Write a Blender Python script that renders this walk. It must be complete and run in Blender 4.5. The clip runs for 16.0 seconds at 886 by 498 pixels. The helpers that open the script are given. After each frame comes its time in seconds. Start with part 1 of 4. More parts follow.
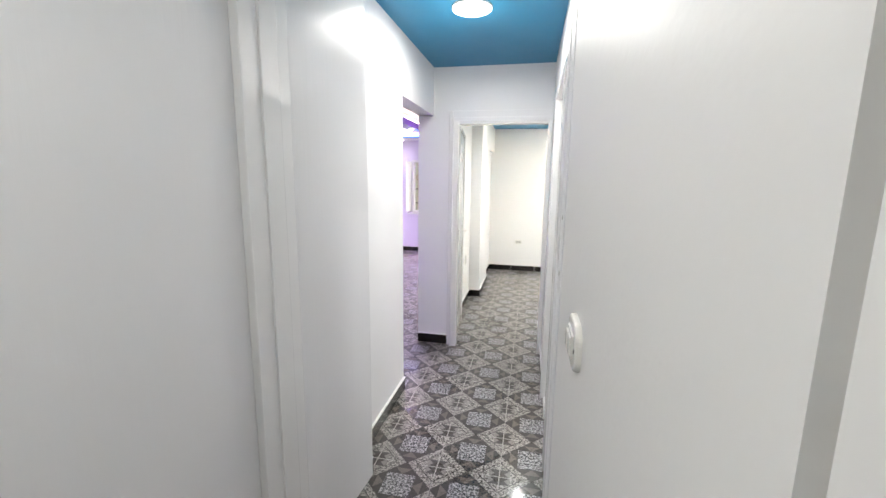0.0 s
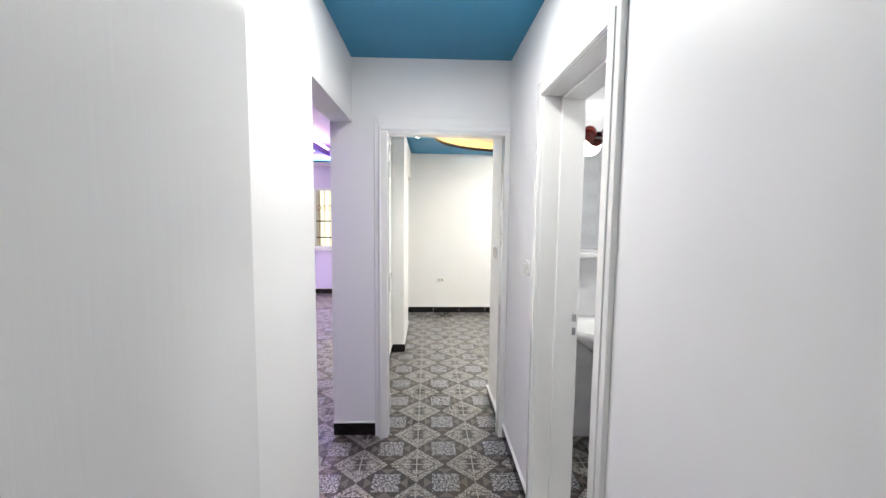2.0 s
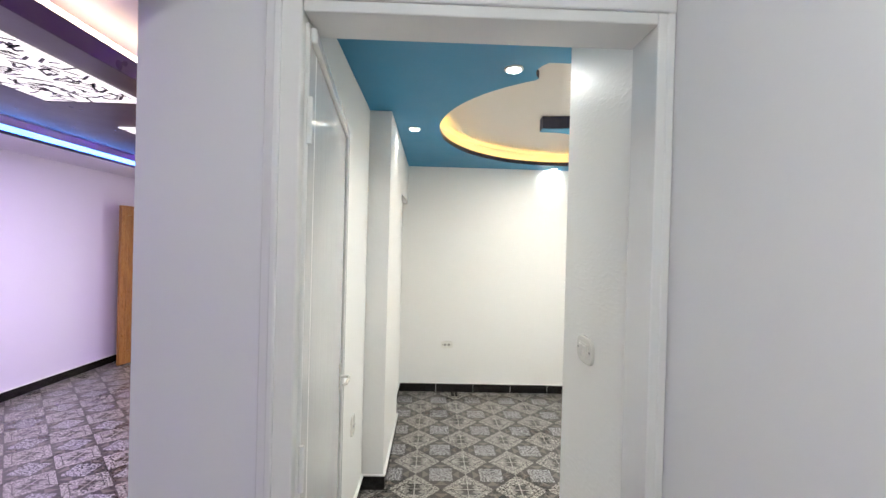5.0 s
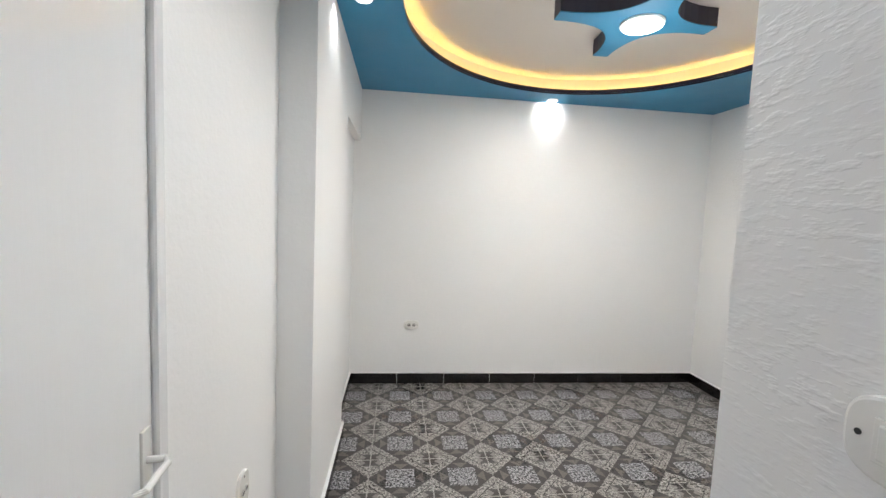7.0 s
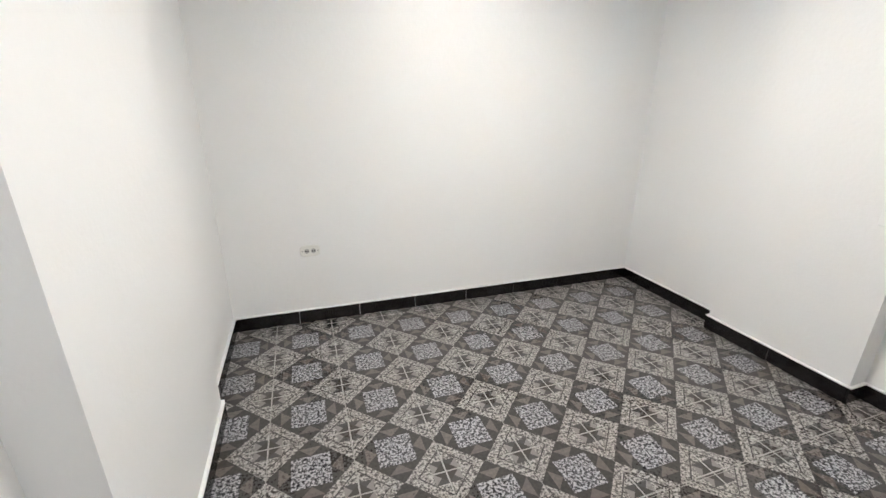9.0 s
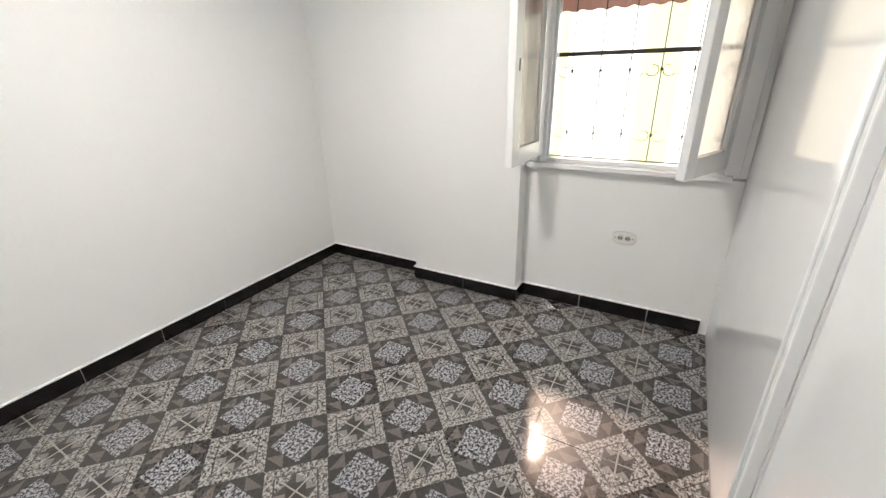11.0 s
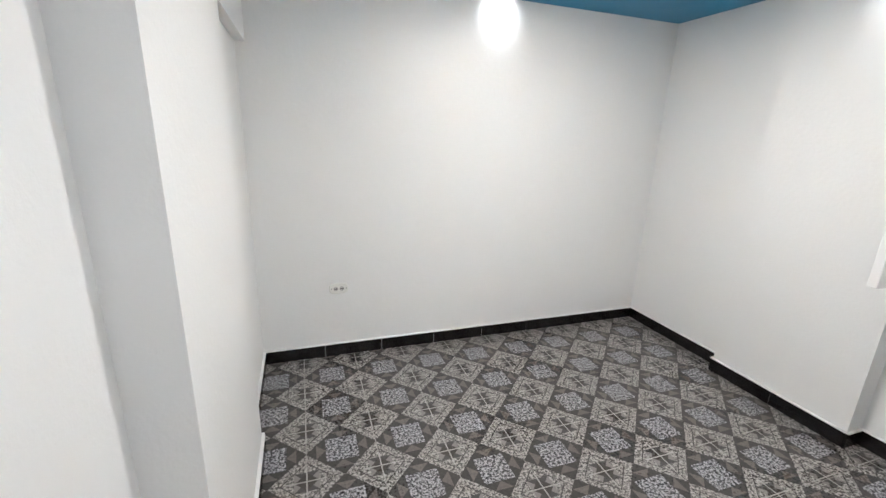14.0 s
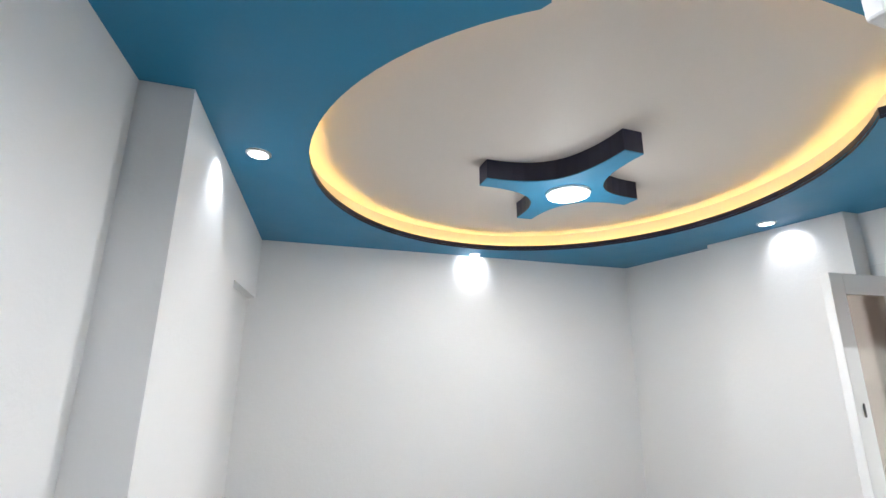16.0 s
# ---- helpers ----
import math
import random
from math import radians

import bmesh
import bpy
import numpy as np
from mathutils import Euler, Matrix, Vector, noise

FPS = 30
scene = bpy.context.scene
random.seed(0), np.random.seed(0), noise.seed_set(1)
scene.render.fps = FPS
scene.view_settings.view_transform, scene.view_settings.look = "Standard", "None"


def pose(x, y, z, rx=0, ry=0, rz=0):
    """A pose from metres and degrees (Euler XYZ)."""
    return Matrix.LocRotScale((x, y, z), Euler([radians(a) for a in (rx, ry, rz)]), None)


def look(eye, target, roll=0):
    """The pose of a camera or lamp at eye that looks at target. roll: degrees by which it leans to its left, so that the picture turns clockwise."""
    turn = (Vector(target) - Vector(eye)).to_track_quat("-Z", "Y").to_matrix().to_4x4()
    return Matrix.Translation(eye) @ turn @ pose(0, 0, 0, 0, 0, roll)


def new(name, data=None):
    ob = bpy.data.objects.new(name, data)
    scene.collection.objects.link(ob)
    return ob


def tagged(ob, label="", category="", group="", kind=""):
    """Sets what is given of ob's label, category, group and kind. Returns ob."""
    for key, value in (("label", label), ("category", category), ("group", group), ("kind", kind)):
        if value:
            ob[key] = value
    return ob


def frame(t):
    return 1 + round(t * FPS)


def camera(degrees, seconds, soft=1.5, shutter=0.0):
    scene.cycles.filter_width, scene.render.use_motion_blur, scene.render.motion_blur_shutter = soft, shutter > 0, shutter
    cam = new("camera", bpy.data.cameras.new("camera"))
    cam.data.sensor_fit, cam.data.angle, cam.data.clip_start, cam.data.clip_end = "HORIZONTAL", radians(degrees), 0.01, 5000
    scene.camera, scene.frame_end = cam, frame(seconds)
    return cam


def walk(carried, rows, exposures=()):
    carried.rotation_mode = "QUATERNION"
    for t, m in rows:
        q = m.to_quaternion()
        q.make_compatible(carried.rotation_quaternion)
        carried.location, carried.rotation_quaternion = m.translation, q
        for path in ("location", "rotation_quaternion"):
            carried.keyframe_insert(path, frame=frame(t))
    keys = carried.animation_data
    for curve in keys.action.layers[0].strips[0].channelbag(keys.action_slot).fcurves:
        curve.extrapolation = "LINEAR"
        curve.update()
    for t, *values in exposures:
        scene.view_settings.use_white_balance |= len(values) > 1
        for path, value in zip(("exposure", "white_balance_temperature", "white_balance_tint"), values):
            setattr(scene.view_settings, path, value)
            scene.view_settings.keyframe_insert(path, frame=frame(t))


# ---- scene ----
cam = camera(93.9, 16.0)
PATH = [
    (0, (0.873, -3.683, 1.557), (0.466, -1.753, 1.221), 0.7),
    (0.5, (0.783, -3.47, 1.564), (0.549, -1.496, 1.344), -0.3),
    (1, (0.639, -3.22, 1.55), (0.604, -1.231, 1.345), 1.1),
    (1.5, (0.509, -2.995, 1.565), (0.656, -1.01, 1.368), 1.2),
    (2, (0.496, -2.735, 1.535), (0.567, -0.744, 1.353), 0.6),
    (2.5, (0.528, -2.418, 1.552), (0.528, -0.423, 1.403), 2.0),
    (3, (0.473, -2.077, 1.538), (0.619, -0.084, 1.461), 1.3),
    (3.5, (0.468, -1.778, 1.527), (0.607, 0.215, 1.437), 1.4),
    (3.7, (0.499, -1.642, 1.51), (0.574, 0.355, 1.454), 1.3),
    (6, (0.533, -0.379, 1.555), (0.577, 1.621, 1.547), 1.5),
    (6.5, (0.574, -0.088, 1.45), (0.726, 1.906, 1.399), 2.0),
    (7, (0.546, 0.074, 1.416), (0.767, 2.055, 1.254), 2.4),
    (7.5, (0.597, 0.286, 1.384), (0.758, 2.238, 0.974), 1.3),
    (8, (0.698, 0.455, 1.368), (0.801, 2.27, 0.533), 1.6),
    (8.5, (0.719, 0.611, 1.372), (0.945, 2.388, 0.482), 1.5),
    (9, (0.682, 0.834, 1.381), (1.293, 2.621, 0.725), 0.6),
    (9.5, (0.65, 1.002, 1.398), (1.783, 2.559, 0.857), 0.3),
    (10, (0.816, 0.974, 1.404), (2.336, 2.125, 0.798), -3.3),
    (10.2, (0.835, 1.014, 1.412), (2.452, 2.0, 0.769), -3.5),
    (12.3, (0.739, 0.857, 1.38), (1.983, 2.014, 0.325), -6.9),
    (12.5, (0.728, 0.805, 1.367), (1.779, 2.107, 0.272), -7.2),
    (13, (0.706, 0.678, 1.362), (1.488, 2.151, 0.259), -6.3),
    (13.5, (0.695, 0.63, 1.417), (1.301, 2.276, 0.457), -2.7),
    (14, (0.489, 0.754, 1.542), (1.117, 2.573, 0.997), 2.0),
    (14.5, (0.608, 0.595, 1.571), (1.168, 2.51, 1.429), 1.0),
    (15, (0.601, 0.556, 1.615), (1.18, 2.47, 1.656), 1.4),
    (15.5, (0.602, 0.531, 1.645), (1.198, 2.424, 1.894), 0.8),
    (16, (0.593, 0.496, 1.684), (1.175, 2.354, 2.143), 0.6),
]
walk(cam, [(t, look(eye, target, roll)) for t, eye, target, roll in PATH],
     [(0, 0.78, 6750, 8), (0.5, 0.76, 6700, 8), (1, 0.7, 6700, 8), (2, 0.57, 6700, 8), (3, 0.26, 6600, 8), (3.7, 0.26, 6550, 8), (6, 0.2, 6950, 4), (6.6, 0.08, 6550, 9),
      (7.5, -0.08, 6500, 10), (8, 0.0, 6500, 10), (8.5, 0.16, 6550, 10), (9, 0.15, 6550, 10), (10.2, -0.12, 6600, 10), (12.3, 0.46, 6600, 10), (13.5, 0.46, 6550, 10), (14.2, -0.1, 6300, 10), (15, -0.14, 6250, 10), (16, -0.06, 6150, 10)])

# ---------------------------------------------------------------- world and light
world = bpy.data.worlds.new("sky_world")
scene.world = world
world.use_nodes = True
wn = world.node_tree.nodes
sky = wn.new("ShaderNodeTexSky")
sky.sky_type = "NISHITA"
sky.sun_disc = False
sky.sun_elevation = radians(47.3)
sky.sun_rotation = radians(74.6)
wn["Background"].inputs[1].default_value = 0.12
world.node_tree.links.new(sky.outputs[0], wn["Background"].inputs[0])

sun_data = bpy.data.lights.new("sun", "SUN")
sun_data.energy, sun_data.angle, sun_data.color = 1.5, radians(3.8), (1.0, 0.71, 0.55)
sun = new("sun", sun_data)
sun.matrix_world = look((3.25 + 8.9, 1.3 + 2.45, 10.9), (3.25, 1.3, 0.9))


def area(name, m, size, watts, colour, shape="DISK", size_y=0.0):
    d = bpy.data.lights.new(name, "AREA")
    d.shape, d.size, d.energy, d.color = shape, size, watts, colour
    if size_y:
        d.size_y = size_y
    o = new(name, d)
    o.matrix_world = m
    return o


# Point light, used for unseen fills below the lamps.
def bulb(name, x, y, z, radius, watts, colour):
    d = bpy.data.lights.new(name, "POINT")
    d.energy, d.shadow_soft_size, d.color = watts, radius, colour
    o = new(name, d)
    o.location = (x, y, z)
    return o


def spot(name, x, y, z, watts, cone=100, tx=0.0, ty=0.0, blend=0.9, colour=(0.97, 0.98, 1.0)):
    d = bpy.data.lights.new(name, "SPOT")
    d.energy, d.spot_size, d.spot_blend, d.shadow_soft_size, d.color = watts, radians(cone), blend, 0.03, colour
    o = new(name, d)
    o.matrix_world = look((x, y, z), (x + tx, y + ty, 0.0))
    return o


HALL_LAMP = (0.50, -1.21)
STAR = (1.70, 2.10)
SPOTS = [(0.36, 2.05), (1.75, 3.375), (2.98, 2.07), (0.87, 1.01)]
HB = 2.375   # bedroom ceiling
HH = 2.50    # hall ceiling
area("hall_lamp_light", pose(HALL_LAMP[0], HALL_LAMP[1], 2.462), 0.2, 10.4, (1.0, 0.98, 0.96))
# Added fill in the air below the hall lamp, spreads light sideways.
bulb("hall_lamp_fill", HALL_LAMP[0], HALL_LAMP[1], 2.36, 0.09, 2.0, (1.0, 0.98, 0.96))
# Fill light added out of view to brighten the start of the hall.
area("entry_fill_light", pose(0.5, -3.7, 2.462), 0.2, 4.2, (1.0, 0.98, 0.96))
area("star_lamp_light", pose(STAR[0] + 0.02, STAR[1], 2.385), 0.2, 34, (1.0, 0.985, 0.96))
# Unseen fill hung under the star to brighten ceiling and upper walls.
bulb("star_lamp_fill", STAR[0] + 0.02, STAR[1], 2.12, 0.16, 5.5, (1.0, 0.985, 0.96))
for (sx, sy), (tx, ty), watts, cone, blend in zip(SPOTS, ((-1.8, 0), (0, 4.0), (2.8, 0), (0, 0)), (8, 10, 5.5, 54), (90, 124, 84, 160), (0.6, 0.6, 0.5, 0.9)):
    spot("downlight_beam", sx, sy, HB - 0.012, watts, cone, tx, ty, blend)
area("bath_lamp_light", pose(1.9, -1.0, 2.44), 0.22, 10.2, (0.97, 0.98, 1.0))
# Extra fill under the bath lamp for the tiled walls.
bulb("bath_lamp_fill", 1.9, -1.0, 2.12, 0.09, 4.8, (0.97, 0.98, 1.0))
# Hidden fill added to brighten the room behind the wooden door.
area("back_room_fill", pose(-2.1, 6.3, 2.45), 0.6, 45, (1.0, 1.0, 0.85))
# Added violet-white fill for the living room; no lamp hangs here.
area("living_fill_light", pose(-1.75, 2.2, 2.30), 1.3, 74, (0.82, 0.71, 1.0))

# ---------------------------------------------------------------- materials
def mat(name):
    m = bpy.data.materials.new(name)
    m.use_nodes = True
    nt = m.node_tree
    return m, nt, nt.nodes["Principled BSDF"]


def link(nt, a, b):
    nt.links.new(a, b)


def math_node(nt, op, a, b=0.0, c=0.0):
    n = nt.nodes.new("ShaderNodeMath")
    n.operation = op
    for i, v in enumerate((a, b, c)):
        if isinstance(v, (int, float)):
            n.inputs[i].default_value = v
        else:
            nt.links.new(v, n.inputs[i])
    return n.outputs[0]


def mix(nt, fac, a, b):
    n = nt.nodes.new("ShaderNodeMix")
    n.data_type = "RGBA"
    for i, v in ((0, fac), (6, a), (7, b)):
        if isinstance(v, (int, float)):
            n.inputs[i].default_value = v
        elif isinstance(v, (list, tuple)):
            n.inputs[i].default_value = v if len(v) == 4 else (*v, 1)
        else:
            nt.links.new(v, n.inputs[i])
    return n.outputs[2]


def noise_node(nt, scale, detail=3.0, rough=0.5, vec=None):
    n = nt.nodes.new("ShaderNodeTexNoise")
    n.inputs["Scale"].default_value, n.inputs["Detail"].default_value, n.inputs["Roughness"].default_value = scale, detail, rough
    if vec is not None:
        nt.links.new(vec, n.inputs["Vector"])
    return n.outputs["Fac"]


def coords(nt, which="Object"):
    return nt.nodes.new("ShaderNodeTexCoord").outputs[which]


def mapped(nt, scale, which="Object"):
    n = nt.nodes.new("ShaderNodeMapping")
    n.inputs["Scale"].default_value = scale
    nt.links.new(coords(nt, which), n.inputs["Vector"])
    return n.outputs[0]


def ramp(nt, fac, lo, hi, a=0.0, b=1.0):
    n = nt.nodes.new("ShaderNodeMapRange")
    nt.links.new(fac, n.inputs[0])
    for i, v in enumerate((lo, hi, a, b)):
        n.inputs[i + 1].default_value = v
    return n.outputs[0]


def bump(nt, bsdf, height, strength, dist):
    n = nt.nodes.new("ShaderNodeBump")
    n.inputs["Strength"].default_value, n.inputs["Distance"].default_value = strength, dist
    nt.links.new(height, n.inputs["Height"])
    nt.links.new(n.outputs[0], bsdf.inputs["Normal"])


def paint(name, colour, rough, grain=60, depth=0.002, stain=0.04, strokes=None, coat=0.0):
    """Painted or plain surface with a faint stain, a fine relief and an uneven gloss."""
    m, nt, b = mat(name)
    v = coords(nt)
    big = noise_node(nt, 0.9, 2, 0.5, v)
    fine = noise_node(nt, 5, 2, 0.5, v)
    dark = [c * (1 - 2.2 * stain) for c in colour[:3]] + [1]
    f = math_node(nt, "MULTIPLY_ADD", fine, 0.25, math_node(nt, "MULTIPLY", big, 0.75))
    link(nt, mix(nt, ramp(nt, f, 0.2, 0.8), dark, list(colour[:3]) + [1]), b.inputs["Base Color"])
    link(nt, ramp(nt, fine, 0.3, 0.7, max(rough - 0.03, 0.03), rough + 0.03), b.inputs["Roughness"])
    b.inputs["Coat Weight"].default_value = coat
    b.inputs["Coat Roughness"].default_value = 0.08
    h = noise_node(nt, grain, 4, 0.65, mapped(nt, strokes) if strokes else v)
    bump(nt, b, h, 0.6, depth)
    return m


WHITE = paint("white_wall_paint", (0.80, 0.795, 0.785), 0.42, 45, 0.0022, 0.015)
COMBED = paint("lightly_combed_plaster", (0.80, 0.795, 0.78), 0.5, 9, 0.0022, 0.02, (1.0, 1.0, 1.6))


def dabbed_plaster(name, colour):
    """Coarse plaster with short raised trowel dabs over a fine grain."""
    m, nt, b = mat(name)
    b.inputs["Base Color"].default_value = (*colour, 1)
    v = mapped(nt, (1.0, 0.9, 2.6))
    warp = noise_node(nt, 3, 2, 0.5, v)
    dabs = ramp(nt, noise_node(nt, 38, 2.5, 0.55, v), 0.48, 0.68)
    some = ramp(nt, warp, 0.35, 0.6, 0.35, 1.0)
    grain = noise_node(nt, 120, 3, 0.6, coords(nt))
    h = math_node(nt, "MULTIPLY_ADD", grain, 0.12, math_node(nt, "MULTIPLY", dabs, some))
    link(nt, ramp(nt, dabs, 0.0, 1.0, 0.52, 0.44), b.inputs["Roughness"])
    bump(nt, b, h, 0.45, 0.0013)
    return m


ROUGH = dabbed_plaster("rough_plaster_paint", (0.83, 0.825, 0.81))
HALLW = paint("hall_satin_paint", (0.80, 0.80, 0.81), 0.42, 30, 0.0010, 0.015)
GLOSSW = paint("gloss_white_enamel", (0.80, 0.80, 0.795), 0.13, 20, 0.00025, 0.02, None, 0.4)
LEAFW = paint("brushed_white_enamel", (0.79, 0.79, 0.785), 0.11, 5, 0.0012, 0.025, (7.0, 7.0, 0.5))
LEAFW.node_tree.nodes["Principled BSDF"].inputs["Specular IOR Level"].default_value = 0.5
ENAMEL = paint("brushed_wall_enamel", (0.80, 0.80, 0.81), 0.22, 5, 0.0015, 0.02, (7.0, 7.0, 0.4))
BLUE = paint("turquoise_ceiling_paint", (0.025, 0.235, 0.42), 0.5, 40, 0.001, 0.03)
NAVY = paint("navy_edge_paint", (0.008, 0.010, 0.035), 0.4, 40, 0.0008, 0.05)
BEIGE = paint("warm_white_ceiling_paint", (0.68, 0.63, 0.58), 0.55, 40, 0.001, 0.02)
BLACKT = paint("black_skirting_tile", (0.008, 0.006, 0.006), 0.22, 30, 0.0004, 0.1)
GROUT = paint("pale_grout", (0.34, 0.32, 0.30), 0.75, 120, 0.001, 0.1)
GREYP = paint("grey_plastic_insert", (0.42, 0.41, 0.39), 0.3, 90, 0.0002, 0.03)
PLASTIC = paint("ivory_plastic", (0.78, 0.77, 0.73), 0.25, 90, 0.0002, 0.02)
DARKHOLE = paint("dark_slot", (0.02, 0.02, 0.02), 0.5, 60, 0.0003, 0.05)
CERAMIC = paint("white_ceramic", (0.82, 0.82, 0.81), 0.08, 30, 0.0002, 0.01, None, 0.5)
IRON = paint("dark_painted_iron", (0.035, 0.028, 0.022), 0.45, 80, 0.0006, 0.2)
IRONG = paint("green_painted_iron", (0.05, 0.11, 0.075), 0.4, 80, 0.0006, 0.15)
GOLD = paint("gold_painted_iron", (0.45, 0.25, 0.06), 0.35, 80, 0.0006, 0.1)
BLIND = paint("brown_fabric_blind", (0.62, 0.42, 0.36), 0.8, 90, 0.002, 0.18, (6, 6, 0.6))
REDP = paint("red_glass_shade", (0.17, 0.015, 0.012), 0.25, 40, 0.0003, 0.1)
# White paint with the violet LED tint mixed into its base colour.
LILAC_LIT = paint("lilac_lit_white", (0.72, 0.66, 0.80), 0.45, 40, 0.0014, 0.02)
PLUM = paint("dark_plum_gypsum", (0.05, 0.03, 0.06), 0.3, 40, 0.0006, 0.05)
MINT = paint("pale_green_paint", (0.66, 0.74, 0.52), 0.5, 40, 0.001, 0.03)
CREAM = paint("cream_facade", (0.72, 0.70, 0.60), 0.8, 30, 0.003, 0.06)


def metal(name, colour, rough):
    m, nt, b = mat(name)
    b.inputs["Base Color"].default_value = (*colour, 1)
    b.inputs["Metallic"].default_value = 1.0
    f = noise_node(nt, 60, 3, 0.5, coords(nt))
    link(nt, ramp(nt, f, 0.3, 0.7, rough * 0.7, rough * 1.4), b.inputs["Roughness"])
    return m


CHROME = metal("chrome", (0.50, 0.50, 0.52), 0.13)
MIRROR = metal("mirror_silver", (0.86, 0.88, 0.88), 0.015)


def glow(name, colour, strength):
    m, nt, b = mat(name)
    b.inputs["Base Color"].default_value = (0.8, 0.8, 0.8, 1)
    b.inputs["Emission Color"].default_value = (*colour, 1)
    b.inputs["Emission Strength"].default_value = strength
    return m


LAMPON = glow("lit_lamp_diffuser", (1.0, 0.99, 0.97), 9)
WARMLED = glow("warm_led_strip", (1.0, 0.60, 0.15), 26)
BLUELED = glow("blue_led_strip", (0.07, 0.26, 1.0), 5)
VIOLED = glow("violet_led_strip", (0.36, 0.10, 1.0), 34)
VIOSOFT = glow("soft_violet_led_strip", (0.40, 0.12, 1.0), 23)
PEACHLED = glow("peach_led_strip", (1.0, 0.74, 0.50), 8)
LATTICE = glow("glowing_lattice_panel", (1.0, 0.92, 0.98), 1.0)
# Backdrops glow by themselves in place of sunlit walls outdoors.
DAY = glow("glowing_daylight_backdrop", (1.0, 0.99, 0.92), 2.6)
DAYW = glow("warm_glowing_backdrop", (1.0, 0.93, 0.84), 1.4)


def glass(name, colour, rough):
    m, nt, b = mat(name)
    b.inputs["Base Color"].default_value = (*colour, 1)
    b.inputs["Transmission Weight"].default_value = 1.0
    b.inputs["IOR"].default_value = 1.35
    f = noise_node(nt, 30, 3, 0.5, coords(nt))
    link(nt, ramp(nt, f, 0.3, 0.7, rough * 0.8, rough * 1.2), b.inputs["Roughness"])
    return m


PANEG = paint("frosted_grey_pane", (0.36, 0.34, 0.28), 0.16, 40, 0.0004, 0.06)
TINT = glass("brown_tinted_glass", (0.60, 0.53, 0.47), 0.22)


def wood(name, a, b_):
    m, nt, b = mat(name)
    v = mapped(nt, (14, 14, 1.2))
    n1 = noise_node(nt, 3, 5, 0.6, v)
    n2 = noise_node(nt, 22, 3, 0.6, v)
    f = math_node(nt, "MULTIPLY_ADD", n2, 0.4, math_node(nt, "MULTIPLY", n1, 0.6))
    link(nt, mix(nt, ramp(nt, f, 0.35, 0.65), (*a, 1), (*b_, 1)), b.inputs["Base Color"])
    link(nt, ramp(nt, n2, 0.3, 0.7, 0.22, 0.4), b.inputs["Roughness"])
    bump(nt, b, n2, 0.4, 0.001)
    return m


WOOD = wood("honey_varnished_wood", (0.20, 0.075, 0.018), (0.40, 0.18, 0.05))
WOODL = wood("light_varnished_wood", (0.36, 0.17, 0.06), (0.52, 0.30, 0.12))


